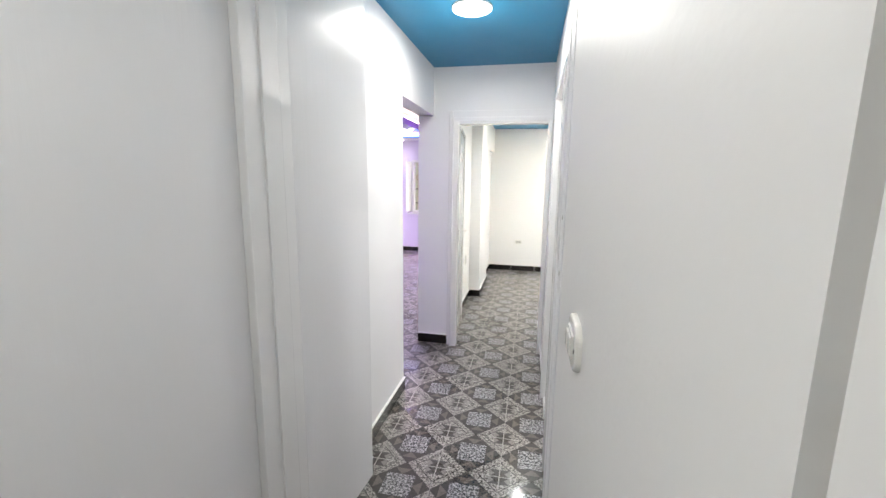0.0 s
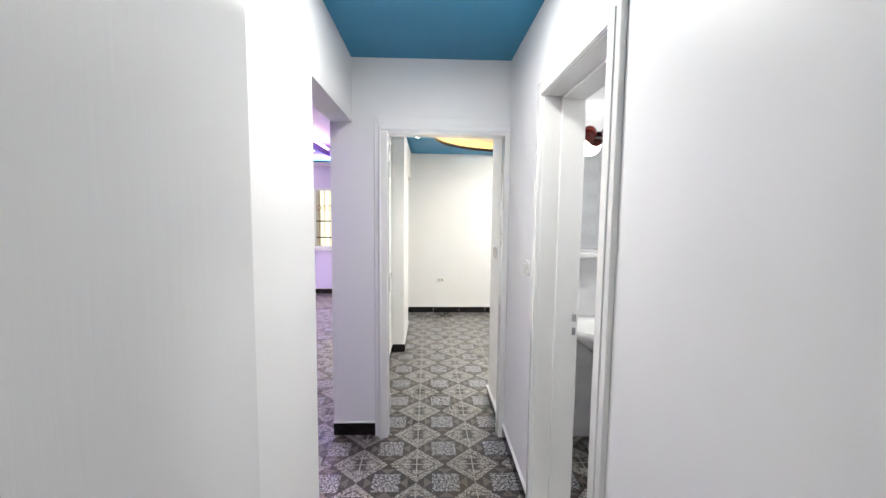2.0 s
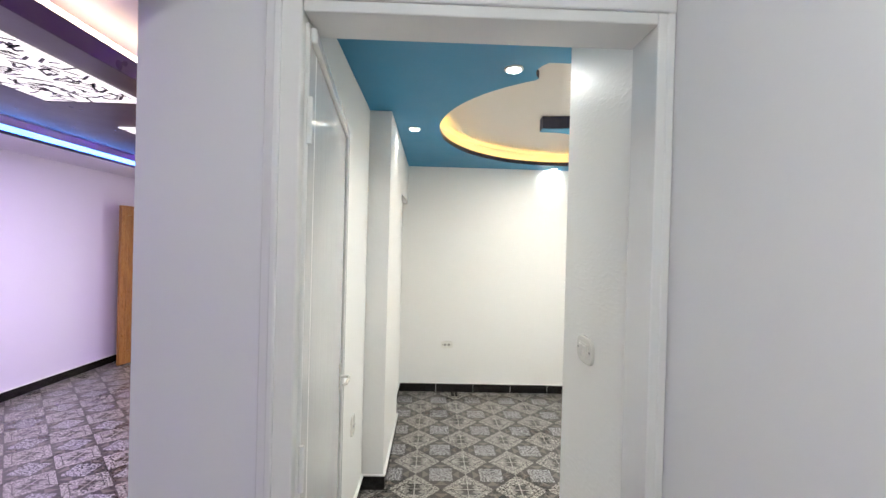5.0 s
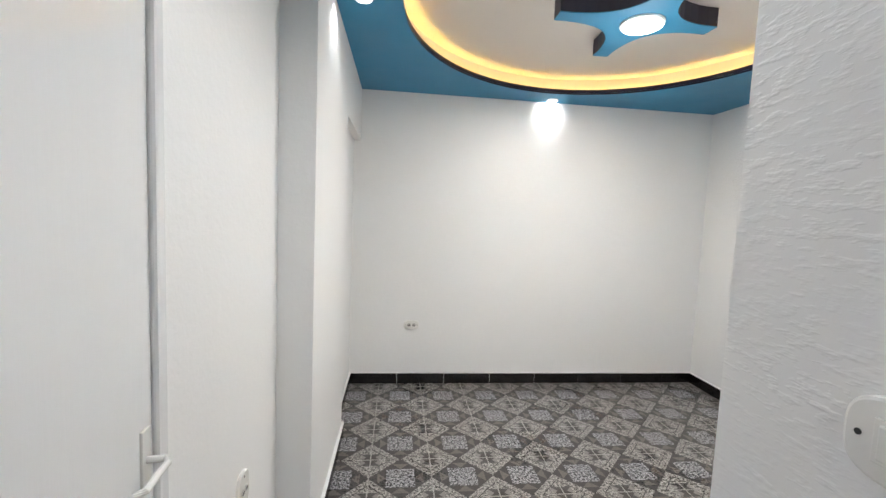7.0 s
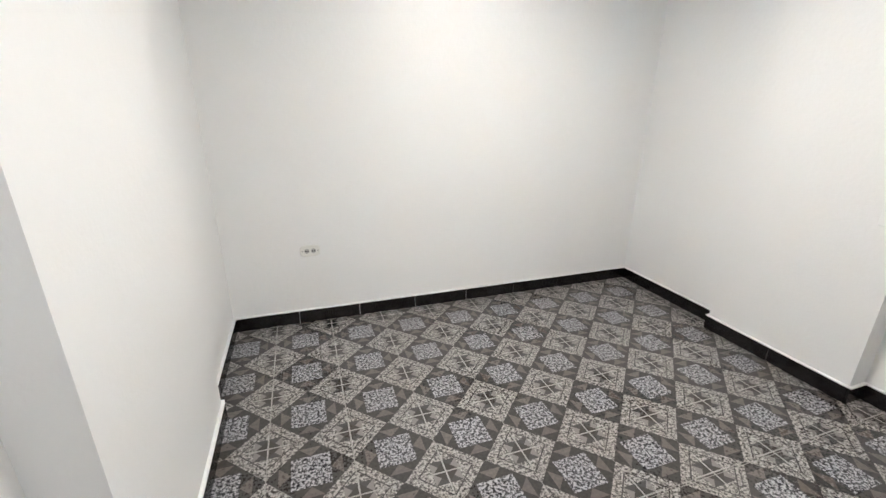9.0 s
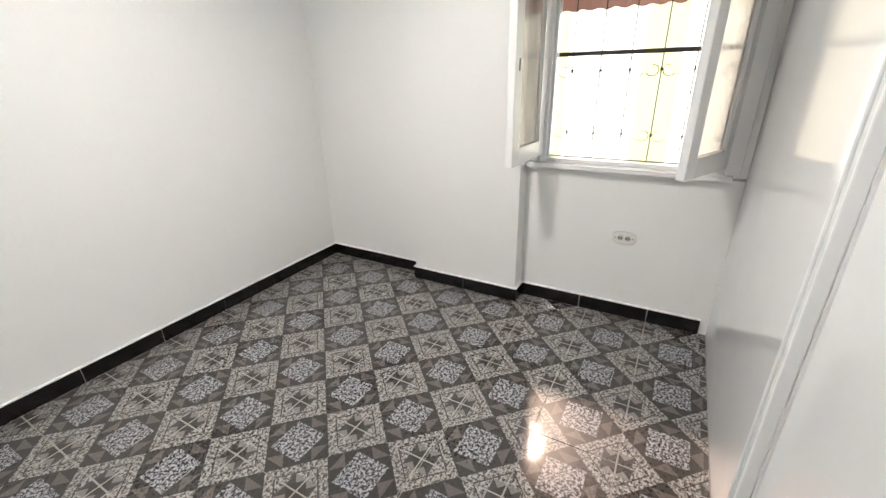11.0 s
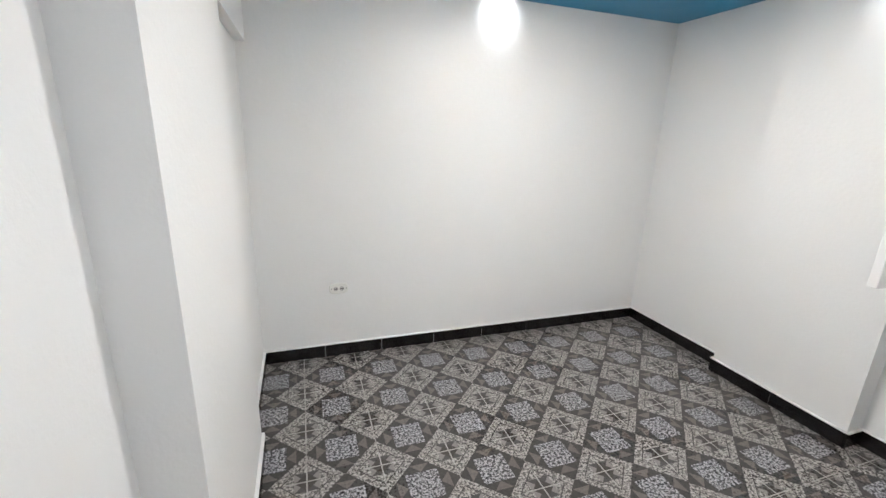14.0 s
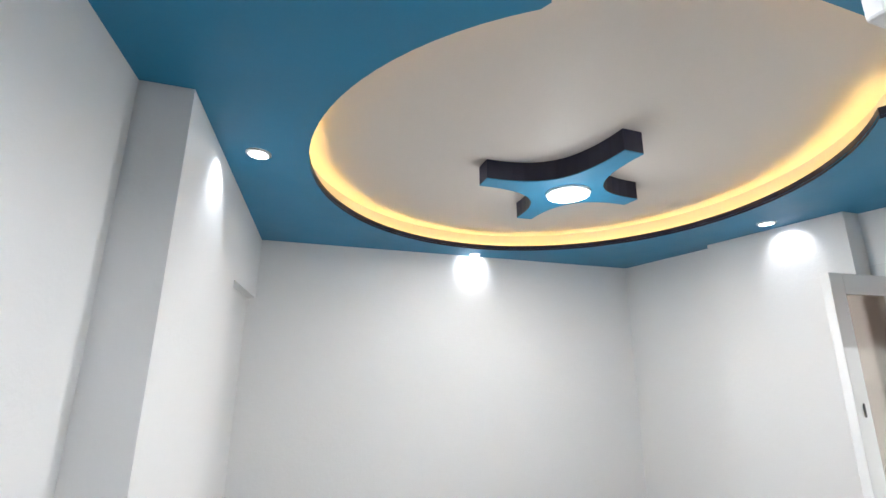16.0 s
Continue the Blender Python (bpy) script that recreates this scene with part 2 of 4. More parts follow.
def tile_floor_material():
    """Printed ceramic floor tile: speckled centre square, dark field with tan triangles, pale speckled diamonds at the corners."""
    m, nt, b = mat("printed_ceramic_tile")
    sep = nt.nodes.new("ShaderNodeSeparateXYZ")
    link(nt, coords(nt, "UV"), sep.inputs[0])
    u, v = sep.outputs[0], sep.outputs[1]

    def mn(op, a, c=0.0, d=0.0):
        return math_node(nt, op, a, c, d)
    cx = mn("ABSOLUTE", mn("SUBTRACT", u, 0.5))
    cy = mn("ABSOLUTE", mn("SUBTRACT", v, 0.5))
    mx, mi = mn("MAXIMUM", cx, cy), mn("MINIMUM", cx, cy)
    d = mn("SUBTRACT", 1.0, mn("ADD", cx, cy))
    k = mn("MAXIMUM", mn("SUBTRACT", 0.5, cx), mn("SUBTRACT", 0.5, cy))
    kd = mn("GREATER_THAN", mn("SUBTRACT", 0.5, cx), mn("SUBTRACT", 0.5, cy))
    geo = nt.nodes.new("ShaderNodeNewGeometry").outputs["Position"]
    sp = noise_node(nt, 125, 2, 0.6, geo)
    sp2 = noise_node(nt, 75, 2, 0.5, geo)
    big = noise_node(nt, 2.2, 3, 0.5, geo)
    spk = mn("MULTIPLY_ADD", sp2, 0.45, mn("MULTIPLY", sp, 0.55))
    speck, speckp = ramp(nt, spk, 0.465, 0.555), ramp(nt, spk, 0.44, 0.56)
    light = mix(nt, speck, (0.016, 0.016, 0.02, 1), (0.43, 0.42, 0.44, 1))
    pale = mix(nt, speckp, (0.045, 0.04, 0.037, 1), (0.42, 0.395, 0.37, 1))
    field = mix(nt, ramp(nt, sp2, 0.35, 0.65), (0.016, 0.013, 0.012, 1), (0.036, 0.030, 0.027, 1))
    tan = mix(nt, ramp(nt, sp2, 0.35, 0.65), (0.10, 0.085, 0.075, 1), (0.145, 0.122, 0.108, 1))
    out = mn("SUBTRACT", mx, 0.228)
    tri = mn("MULTIPLY", mn("GREATER_THAN", out, mi), mn("LESS_THAN", out, 0.136))
    half = mn("GREATER_THAN", mn("SUBTRACT", u, 0.5), mn("SUBTRACT", v, 0.5))
    tan = mix(nt, mn("MULTIPLY", half, 0.35), tan, (0.09, 0.075, 0.065, 1))
    col = mix(nt, tri, field, tan)
    col = mix(nt, mn("LESS_THAN", mx, 0.228), col, light)
    col = mix(nt, mn("LESS_THAN", d, 0.49), col, pale)
    line = mn("MULTIPLY", mn("LESS_THAN", d, 0.345), mn("GREATER_THAN", d, 0.324))
    col = mix(nt, line, col, (0.035, 0.03, 0.03, 1))
    core = mix(nt, kd, (0.045, 0.042, 0.04, 1), (0.21, 0.195, 0.185, 1))
    col = mix(nt, mn("LESS_THAN", k, 0.165), col, core)
    col = mix(nt, mn("LESS_THAN", d, 0.155), col, (0.034, 0.027, 0.023, 1))
    edge = mn("MINIMUM", mn("SUBTRACT", 0.5, cx), mn("SUBTRACT", 0.5, cy))
    cross = mn("MULTIPLY", mn("LESS_THAN", edge, 0.009), mn("LESS_THAN", d, 0.27))
    col = mix(nt, cross, col, (0.46, 0.44, 0.42, 1))
    col = mix(nt, ramp(nt, big, 0.35, 0.7, 0.0, 0.07), col, (0.12, 0.105, 0.10, 1))
    rnd = nt.nodes.new("ShaderNodeObjectInfo").outputs["Random"]
    col = mix(nt, ramp(nt, rnd, 0.0, 1.0, 0.0, 0.06), col, (0.2, 0.18, 0.17, 1))
    link(nt, col, b.inputs["Base Color"])
    link(nt, ramp(nt, mn("MULTIPLY_ADD", big, 0.6, mn("MULTIPLY", sp2, 0.4)), 0.3, 0.7, 0.25, 0.32), b.inputs["Roughness"])
    b.inputs["Specular IOR Level"].default_value = 0.4
    b.inputs["Coat Weight"].default_value = 0.25
    b.inputs["Coat Roughness"].default_value = 0.07
    bump(nt, b, noise_node(nt, 14, 2, 0.5, geo), 0.2, 0.0008)
    return m


TILE = tile_floor_material()


def bath_tile_material():
    m, nt, b = mat("pale_marbled_wall_tile")
    v = coords(nt)
    n1 = noise_node(nt, 3.0, 6, 0.65, v)
    link(nt, mix(nt, ramp(nt, n1, 0.4, 0.62), (0.68, 0.68, 0.70, 1), (0.80, 0.80, 0.81, 1)), b.inputs["Base Color"])
    link(nt, ramp(nt, n1, 0.3, 0.7, 0.10, 0.18), b.inputs["Roughness"])
    bump(nt, b, noise_node(nt, 18, 2, 0.5, v), 0.2, 0.0008)
    return m


BATHT = bath_tile_material()

# ---------------------------------------------------------------- mesh helpers
def mesh_of(bm, name, material, smooth=False):
    me = bpy.data.meshes.new(name)
    bm.normal_update()
    bm.to_mesh(me)
    bm.free()
    if smooth:
        for p in me.polygons:
            p.use_smooth = True
    for mm in (material if isinstance(material, (list, tuple)) else [material]):
        me.materials.append(mm)
    return me


def part(name, bm, material, parent=None, label="", smooth=False):
    ob = new(name, mesh_of(bm, name, material, smooth))
    if parent is not None:
        ob.parent = parent
    if label:
        ob["label"] = label
    return ob


def empty(name, m, label, category, group="", kind=""):
    ob = new(name)
    ob.empty_display_size = 0.05
    ob.matrix_world = m
    return tagged(ob, label, category, group, kind)


def add_box(bm, x0, x1, y0, y1, z0, z1, bevel=0.0, seg=2):
    vs = [bm.verts.new(p) for p in ((x0, y0, z0), (x1, y0, z0), (x1, y1, z0), (x0, y1, z0), (x0, y0, z1), (x1, y0, z1), (x1, y1, z1), (x0, y1, z1))]
    fs = [bm.faces.new([vs[i] for i in q]) for q in ((3, 2, 1, 0), (4, 5, 6, 7), (0, 1, 5, 4), (1, 2, 6, 5), (2, 3, 7, 6), (3, 0, 4, 7))]
    if bevel:
        es = {e for f in fs for e in f.edges}
        bmesh.ops.bevel(bm, geom=list(es), offset=bevel, segments=seg, affect="EDGES", profile=0.5)
    return bm


def box(x0, x1, y0, y1, z0, z1, bevel=0.0, seg=2):
    return add_box(bmesh.new(), x0, x1, y0, y1, z0, z1, bevel, seg)


def boxes(rows, bevel=0.0):
    bm = bmesh.new()
    for r in rows:
        one = box(*r, bevel)
        me = bpy.data.meshes.new("tmp")
        one.to_mesh(me)
        one.free()
        bm.from_mesh(me)
        bpy.data.meshes.remove(me)
    return bm


def prism(outline, z0, z1, bevel=0.0):
    """A flat outline (list of x, y) pulled up from z0 to z1."""
    bm = bmesh.new()
    lo = [bm.verts.new((x, y, z0)) for x, y in outline]
    hi = [bm.verts.new((x, y, z1)) for x, y in outline]
    bm.faces.new(lo[::-1])
    bm.faces.new(hi)
    n = len(lo)
    for i in range(n):
        bm.faces.new((lo[i], lo[(i + 1) % n], hi[(i + 1) % n], hi[i]))
    bmesh.ops.recalc_face_normals(bm, faces=bm.faces)
    if bevel:
        es = [e for e in bm.edges if abs(e.verts[0].co.z - e.verts[1].co.z) < 1e-6 and abs(e.verts[0].co.z - z1) < 1e-6]
        bmesh.ops.bevel(bm, geom=es, offset=bevel, segments=2, affect="EDGES", profile=0.5)
    return bm


def lathe(profile, steps=28, x=0.0, y=0.0):
    """A shape turned round the z axis; profile: list of radius, height."""
    bm = bmesh.new()
    rings = []
    for r, z in profile:
        rings.append([bm.verts.new((x + r * math.cos(2 * math.pi * i / steps), y + r * math.sin(2 * math.pi * i / steps), z)) for i in range(steps)])
    for a, b in zip(rings, rings[1:]):
        for i in range(steps):
            bm.faces.new((a[i], a[(i + 1) % steps], b[(i + 1) % steps], b[i]))
    bm.faces.new(rings[0][::-1])
    bm.faces.new(rings[-1])
    bmesh.ops.recalc_face_normals(bm, faces=bm.faces)
    return bm


def tube(points, radius, steps=10):
    """A round bar along a list of points."""
    bm = bmesh.new()
    pts = [Vector(p) for p in points]
    rings = []
    for i, p in enumerate(pts):
        d = (pts[min(i + 1, len(pts) - 1)] - pts[max(i - 1, 0)]).normalized()
        side = d.cross(Vector((0.21, 0.37, 0.91))).normalized()
        up = d.cross(side).normalized()
        rings.append([bm.verts.new(p + radius * (math.cos(2 * math.pi * k / steps) * side + math.sin(2 * math.pi * k / steps) * up)) for k in range(steps)])
    for a, b in zip(rings, rings[1:]):
        for k in range(steps):
            bm.faces.new((a[k], a[(k + 1) % steps], b[(k + 1) % steps], b[k]))
    bm.faces.new(rings[0][::-1])
    bm.faces.new(rings[-1])
    bmesh.ops.recalc_face_normals(bm, faces=bm.faces)
    return bm


def moved(bm, m):
    bm.transform(m)
    return bm


def structure(name, bm, material, label, category="wall", smooth=False):
    return tagged(part(name, bm, material, None, "", smooth), label, category, "", "structure")


# ---------------------------------------------------------------- walls, floors, ceilings
TOP = 2.62
X_BW, X_BW2 = 0.10, 0.235      # bedroom west wall, near and far part
Y_N = 3.455
X_E, X_P, X_W = 3.22, 3.13, 3.25
Y_S, Y_C = 0.70, 0.592
X_R = 1.005                    # wall beside the bedroom door

wall_hall_west = structure("wall_hall_west", boxes([(-0.14, 0.0, -1.83, -0.915, 0, TOP), (-0.14, 0.0, -0.915, 0.0, 2.10, TOP)]), HALLW,
                           "white satin-painted hall wall with a wide opening into the living room")
wall_hall_pier = structure("wall_hall_pier", prism([(-0.14, -4.6), (0.06, -4.6), (0.06, -2.45), (0.116, -1.83), (-0.14, -1.83)], 0, TOP), ENAMEL,
                           "thick hall wall in brushed glossy white enamel")
wall_hall_end = structure("wall_hall_end", boxes([(-0.14, 0.172, 0.0, 0.06, 0, TOP), (0.172, 1.006, 0.0, 0.06, 2.045, TOP), (1.006, 1.03, 0.0, 0.06, 0, TOP)]), HALLW,
                          "white hall end wall with a bedroom doorway through it")
wall_hall_east = structure("wall_hall_east", boxes([(1.02, 1.20, -0.80, 0.0, 0, TOP), (1.02, 1.20, -1.545, -0.80, 2.08, TOP), (1.02, 1.20, -2.42, -1.545, 0, TOP)]), HALLW,
                           "white satin-painted hall wall with the bathroom doorway")
wall_entry_east = structure("wall_entry_east", boxes([(0.955, 1.15, -3.551, -2.66, 0, TOP), (0.966, 1.15, -3.561, -3.551, 0, TOP), (0.957, 1.15, -4.6, -3.561, 0, TOP), (0.985, 1.15, -2.66, -2.42, 0, TOP)]), COMBED,
                            "white roughly plastered wall beside the inner doorway")
wall_entry_south = structure("wall_entry_south", box(-0.14, 1.15, -4.72, -4.6, 0, TOP), HALLW, "plain white wall closing the hall")
wall_bedroom_west = structure("wall_bedroom_west", boxes([(-0.14, X_BW, 0.06, 1.68, 0, TOP), (-0.14, X_BW2, 1.68, 2.62, 0, TOP), (-0.14, X_BW2 - 0.05, 2.62, Y_N, 0, 1.98), (-0.14, X_BW2, 2.62, Y_N, 1.98, TOP)]), WHITE,
                              "white painted bedroom wall with a step and a shallow niche")
wall_bedroom_north = structure("wall_bedroom_north", box(-0.14, 3.45, Y_N, Y_N + 0.14, 0, TOP), WHITE, "plain white painted bedroom wall")
wall_bedroom_east = structure("wall_bedroom_east", boxes([(X_E, 3.45, 2.57, Y_N, 0, TOP), (X_P, 3.45, 1.80, 2.57, 0, TOP), (X_W, 3.45, Y_S, 1.80, 0, 0.886), (X_W, 3.45, Y_S, 0.79, 0.90, 2.04),
                                                          (X_W, 3.45, 1.735, 1.80, 0.90, 2.04), (X_W, 3.45, Y_S, 1.80, 2.04, TOP)]), WHITE,
                              "white bedroom wall with a broad pilaster beside the window opening")
wall_bedroom_south = structure("wall_bedroom_south", boxes([(1.17, 1.80, Y_S - 0.13, Y_S, 2.03, TOP), (1.80, 3.45, Y_S - 0.13, Y_S, 0, TOP)]), GLOSSW,
                               "glossy white painted bedroom wall with a white door")
wall_nook = structure("wall_nook", boxes([(X_R, 1.17, 0.06, Y_C, 0, TOP), (1.13, 1.17, Y_C, Y_S, 0, TOP)]), ROUGH, "white wall with coarse combed plaster beside the bedroom door")
wall_bath_north = structure("wall_bath_north", box(1.15, 3.0, -0.03, 0.10, 0, TOP), BATHT, "pale grey tiled bathroom wall")
wall_bath_east = structure("wall_bath_east", box(2.95, 3.08, -2.3, -0.03, 0, TOP), BATHT, "pale grey tiled bathroom wall")
wall_bath_south = structure("wall_bath_south", box(1.15, 2.95, -2.42, -2.3, 0, TOP), BATHT, "pale grey tiled bathroom wall")
# Living room surfaces below carry the lilac cove light in their colour.
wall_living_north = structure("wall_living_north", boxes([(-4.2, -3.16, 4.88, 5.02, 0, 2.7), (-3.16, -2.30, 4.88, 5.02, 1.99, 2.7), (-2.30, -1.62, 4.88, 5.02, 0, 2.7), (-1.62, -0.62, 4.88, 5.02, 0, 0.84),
                                                          (-1.62, -0.62, 4.88, 5.02, 1.93, 2.7), (-0.62, -0.14, 4.88, 5.02, 0, 2.7)]), LILAC_LIT, "white living room wall with lilac cove light put into its colour")
wall_living_west = structure("wall_living_west", box(-3.56, -3.42, -2.0, 4.88, 0, 2.7), LILAC_LIT, "white living room wall with lilac cove light put into its colour")
wall_living_south = structure("wall_living_south", box(-3.42, -0.14, -2.14, -2.0, 0, 2.7), LILAC_LIT, "plain living room wall")
wall_back_room = structure("wall_back_room", boxes([(-4.2, -1.5, 7.4, 7.52, 0, 2.7), (-1.62, -1.5, 5.02, 7.4, 0, 2.7), (-4.32, -4.2, 5.02, 7.52, 0, 2.7)]), MINT, "pale green walls of the room behind the wooden door")

ceiling_hall = structure("ceiling_hall", box(0.0, 1.02, -4.6, 0.0, HH, HH + 0.08), BLUE, "turquoise painted flat hall ceiling", "ceiling")
ceiling_bath = structure("ceiling_bath", box(1.15, 2.95, -2.3, -0.03, 2.47, 2.55), WHITE, "plain white bathroom ceiling", "ceiling")
ceiling_back = structure("ceiling_back", box(-4.2, -1.62, 5.02, 7.4, 2.5, 2.58), WHITE, "plain white ceiling", "ceiling")
ceiling_living = structure("ceiling_living", box(-3.42, -0.14, -2.0, 4.88, 2.62, 2.7), LILAC_LIT, "upper white living room ceiling with violet light put into its colour", "ceiling")

# dropped turquoise ceiling with a round opening that runs out to the south
CX, CY, CR = 1.62, 2.09, 1.10


def cove_outline(r, extra=0.0):
    pts = []
    a0 = math.atan2(-0.93, -0.60)
    a1 = math.atan2(-0.93, 0.60)
    n = 96
    for i in range(n + 1):
        a = a1 + (2 * math.pi - (a1 - a0)) * i / n
        q = r + 0.04 * math.cos(2 * a - radians(120))
        pts.append((CX + q * math.cos(a), CY + q * math.sin(a)))
    w = 0.58 + extra
    for k in range(1, 7):
        pts.append((CX - w - 0.06 * math.sin(math.pi * k / 7), CY - 0.945 - 0.035 * k - extra))
    for k in range(6, 0, -1):
        pts.append((CX + w + 0.06 * math.sin(math.pi * k / 7), CY - 0.945 - 0.035 * k - extra))
    return pts


def ring_between(inner, outer, z):
    """A flat sheet with a hole."""
    bm = bmesh.new()
    es = []
    for loop in (inner, outer):
        vs = [bm.verts.new((x, y, z)) for x, y in loop]
        es += [bm.edges.new((vs[i], vs[(i + 1) % len(vs)])) for i in range(len(vs))]
    bmesh.ops.triangle_fill(bm, edges=es, use_beauty=True)
    return bm


room_outline = [(X_BW, 0.06), (X_R, 0.06), (X_R, Y_C), (1.13, Y_C), (1.13, Y_S), (X_W, Y_S), (X_W, 1.80), (X_P, 1.80), (X_P, 2.57), (X_E, 2.57), (X_E, Y_N), (X_BW2, Y_N), (X_BW2, 1.68), (X_BW, 1.68)]
INNER = cove_outline(CR)
bm = ring_between(INNER, room_outline, HB)
top_sheet = ring_between(cove_outline(CR), room_outline, HB + 0.012)
tmp = bpy.data.meshes.new("tmp")
top_sheet.to_mesh(tmp)
top_sheet.free()
bm.from_mesh(tmp)
bpy.data.meshes.remove(tmp)
ceiling_bedroom = structure("ceiling_bedroom", bm, BLUE, "dropped turquoise bedroom ceiling with a round cove", "ceiling")
ceiling_upper = structure("ceiling_upper", box(X_BW - 0.2, 3.45, 0.07, Y_N, 2.50, 2.60), BEIGE, "warm white upper ceiling inside the cove", "ceiling")


def band(outline, z0, z1, thick=0.012):
    bm = bmesh.new()
    n = len(outline)
    cxm, cym = CX, CY
    ins, outs = [], []
    for x, y in outline:
        d = Vector((x - cxm, y - cym)).normalized()
        ins.append((x, y))
        outs.append((x + d.x * thick, y + d.y * thick))
    rows = [[bm.verts.new((*p, z)) for p in loop] for loop, z in ((ins, z0), (ins, z1), (outs, z1), (outs, z0))]
    for a, b in zip(rows, rows[1:] + rows[:1]):
        for i in range(n):
            bm.faces.new((a[i], a[(i + 1) % n], b[(i + 1) % n], b[i]))
    bmesh.ops.recalc_face_normals(bm, faces=bm.faces)
    return bm


trim_cove = structure("trim_cove", band(cove_outline(CR + 0.003), HB + 0.001, HB + 0.038), NAVY, "navy blue lip round the ceiling cove", "trim")
wall_cove = structure("wall_cove", band(cove_outline(CR + 0.055, 0.03), HB + 0.014, 2.50), BEIGE, "warm white wall of the ceiling cove", "trim")
led_strip = part("led_strip", band(cove_outline(CR + 0.022, 0.012), HB + 0.014, HB + 0.022), WARMLED)
tagged(led_strip, "lit warm yellow led strip lying inside the ceiling cove", "led strip")

# floor: grout bed and tiles
floor = structure("floor", boxes([(-0.14, 1.15, -4.6, 0.13, -0.08, -0.003), (-0.14, 3.45, 0.13, Y_N, -0.08, -0.003), (-3.42, -0.14, -2.0, 4.88, -0.08, -0.003), (1.15, 3.0, -2.3, -0.03, -0.08, -0.003),
                                  (-4.2, -1.62, 4.88, 7.4, -0.08, -0.003)]), GROUT, "patterned brown and grey ceramic tile floor with pale joints", "floor")

# ---------------------------------------------------------------- doors, casings and windows
def lever(parent, m, flip=1.0):
    h = part("handle", moved(prism([(-0.02, -0.075), (0.02, -0.075), (0.02, 0.075), (-0.02, 0.075)], 0.0, 0.007, 0.003), m), PLASTIC, parent, "white enamelled lever handle")
    part("lever", moved(tube([(0, 0, 0.0), (0, 0, 0.045), (0.02 * flip, 0, 0.056), (0.07 * flip, 0.004, 0.056), (0.11 * flip, -0.006, 0.05), (0.118 * flip, -0.012, 0.03)], 0.0085), m), PLASTIC, h)
    return h


# bedroom doorway: frame and leaf opened against the west wall
door_1 = empty("door_1", pose(0.22, 0.1, 0), "glossy white painted bedroom door standing open", "door", "", "structure")
D1 = door_1.matrix_world.inverted()


def under(parent, bm):
    return moved(bm, parent.matrix_world.inverted())


part("frame_post", under(door_1, boxes([(0.172, 0.231, -0.05, 0.066, 0, 2.045)], 0.004)), COMBED, door_1, "thickly painted frame post")
part("frame_post", under(door_1, boxes([(0.982, 1.0045, -0.05, 0.066, 0, 2.045)], 0.003)), GLOSSW, door_1)
part("frame_head", under(door_1, boxes([(0.233, 0.982, -0.05, 0.066, 2.02, 2.045)], 0.003)), GLOSSW, door_1)
part("casing", under(door_1, boxes([(0.143, 0.176, -0.022, 0.0, 0, 2.134), (0.174, 0.190, -0.056, 0.0, 0, 2.075)], 0.004)), GLOSSW, door_1)
part("casing", under(door_1, boxes([(1.0, 1.019, -0.052, 0.0, 0, 2.075)], 0.004)), GLOSSW, door_1)
part("casing", under(door_1, boxes([(0.176, 1.019, -0.022, 0.0, 2.07, 2.134), (0.190, 1.0185, -0.056, -0.02, 2.044, 2.075)], 0.004)), HALLW, door_1)
# the leaf hangs a little off the square, ajar against the west wall
LEAF = D1 @ pose(0.240, -0.022, 0, 0, 0, 6.6)
leaf = part("leaf", moved(boxes([(-0.035, 0.0, 0.0, 0.855, 0.012, 2.012)], 0.004), LEAF), LEAFW, door_1)
part("leaf_moulding", moved(boxes([(-0.002, 0.013, 0.818, 0.853, 0.02, 2.008), (-0.002, 0.013, 0.01, 0.818, 1.972, 2.008)], 0.006), LEAF), LEAFW, leaf)
lever(door_1, LEAF @ Matrix.Translation((0.0, 0.79, 1.0)) @ Matrix.Scale(0.7, 4) @ Matrix(((0, 0, 1, 0), (1, 0, 0, 0), (0, 1, 0, 0), (0, 0, 0, 1))), -1.0)
for hz in (0.25, 1.05, 1.8):
    part("hinge", moved(lathe([(0.006, hz - 0.05), (0.006, hz + 0.05)], 10, 0.003, -0.003), LEAF), GLOSSW, door_1)

# bathroom doorway
door_2 = empty("door_2", pose(1.02, -1.15, 0), "white painted frame of the open bathroom doorway", "door frame", "", "structure")
part("frame_post", under(door_2, boxes([(1.014, 1.206, -0.825, -0.80, 0, 2.06), (1.095, 1.206, -0.838, -0.824, 0, 2.05)], 0.003)), GLOSSW, door_2)
part("frame_post", under(door_2, boxes([(1.014, 1.206, -1.545, -1.522, 0, 2.06), (1.095, 1.206, -1.523, -1.51, 0, 2.05)], 0.003)), GLOSSW, door_2)
part("frame_head", under(door_2, boxes([(1.014, 1.206, -1.522, -0.825, 2.058, 2.082), (1.095, 1.206, -1.51, -0.838, 2.046, 2.059)], 0.003)), GLOSSW, door_2)
part("casing", under(door_2, boxes([(1.002, 1.021, -0.822, -0.755, 0, 2.125), (0.997, 1.004, -0.817, -0.79, 0, 2.095)], 0.003)), GLOSSW, door_2)
part("casing", under(door_2, boxes([(1.002, 1.021, -1.605, -1.526, 0, 2.125), (0.997, 1.004, -1.575, -1.53, 0, 2.095)], 0.003)), GLOSSW, door_2)
part("casing", under(door_2, boxes([(1.002, 1.021, -1.526, -0.822, 2.06, 2.125), (0.997, 1.004, -1.53, -0.817, 2.064, 2.095)], 0.003)), GLOSSW, door_2)
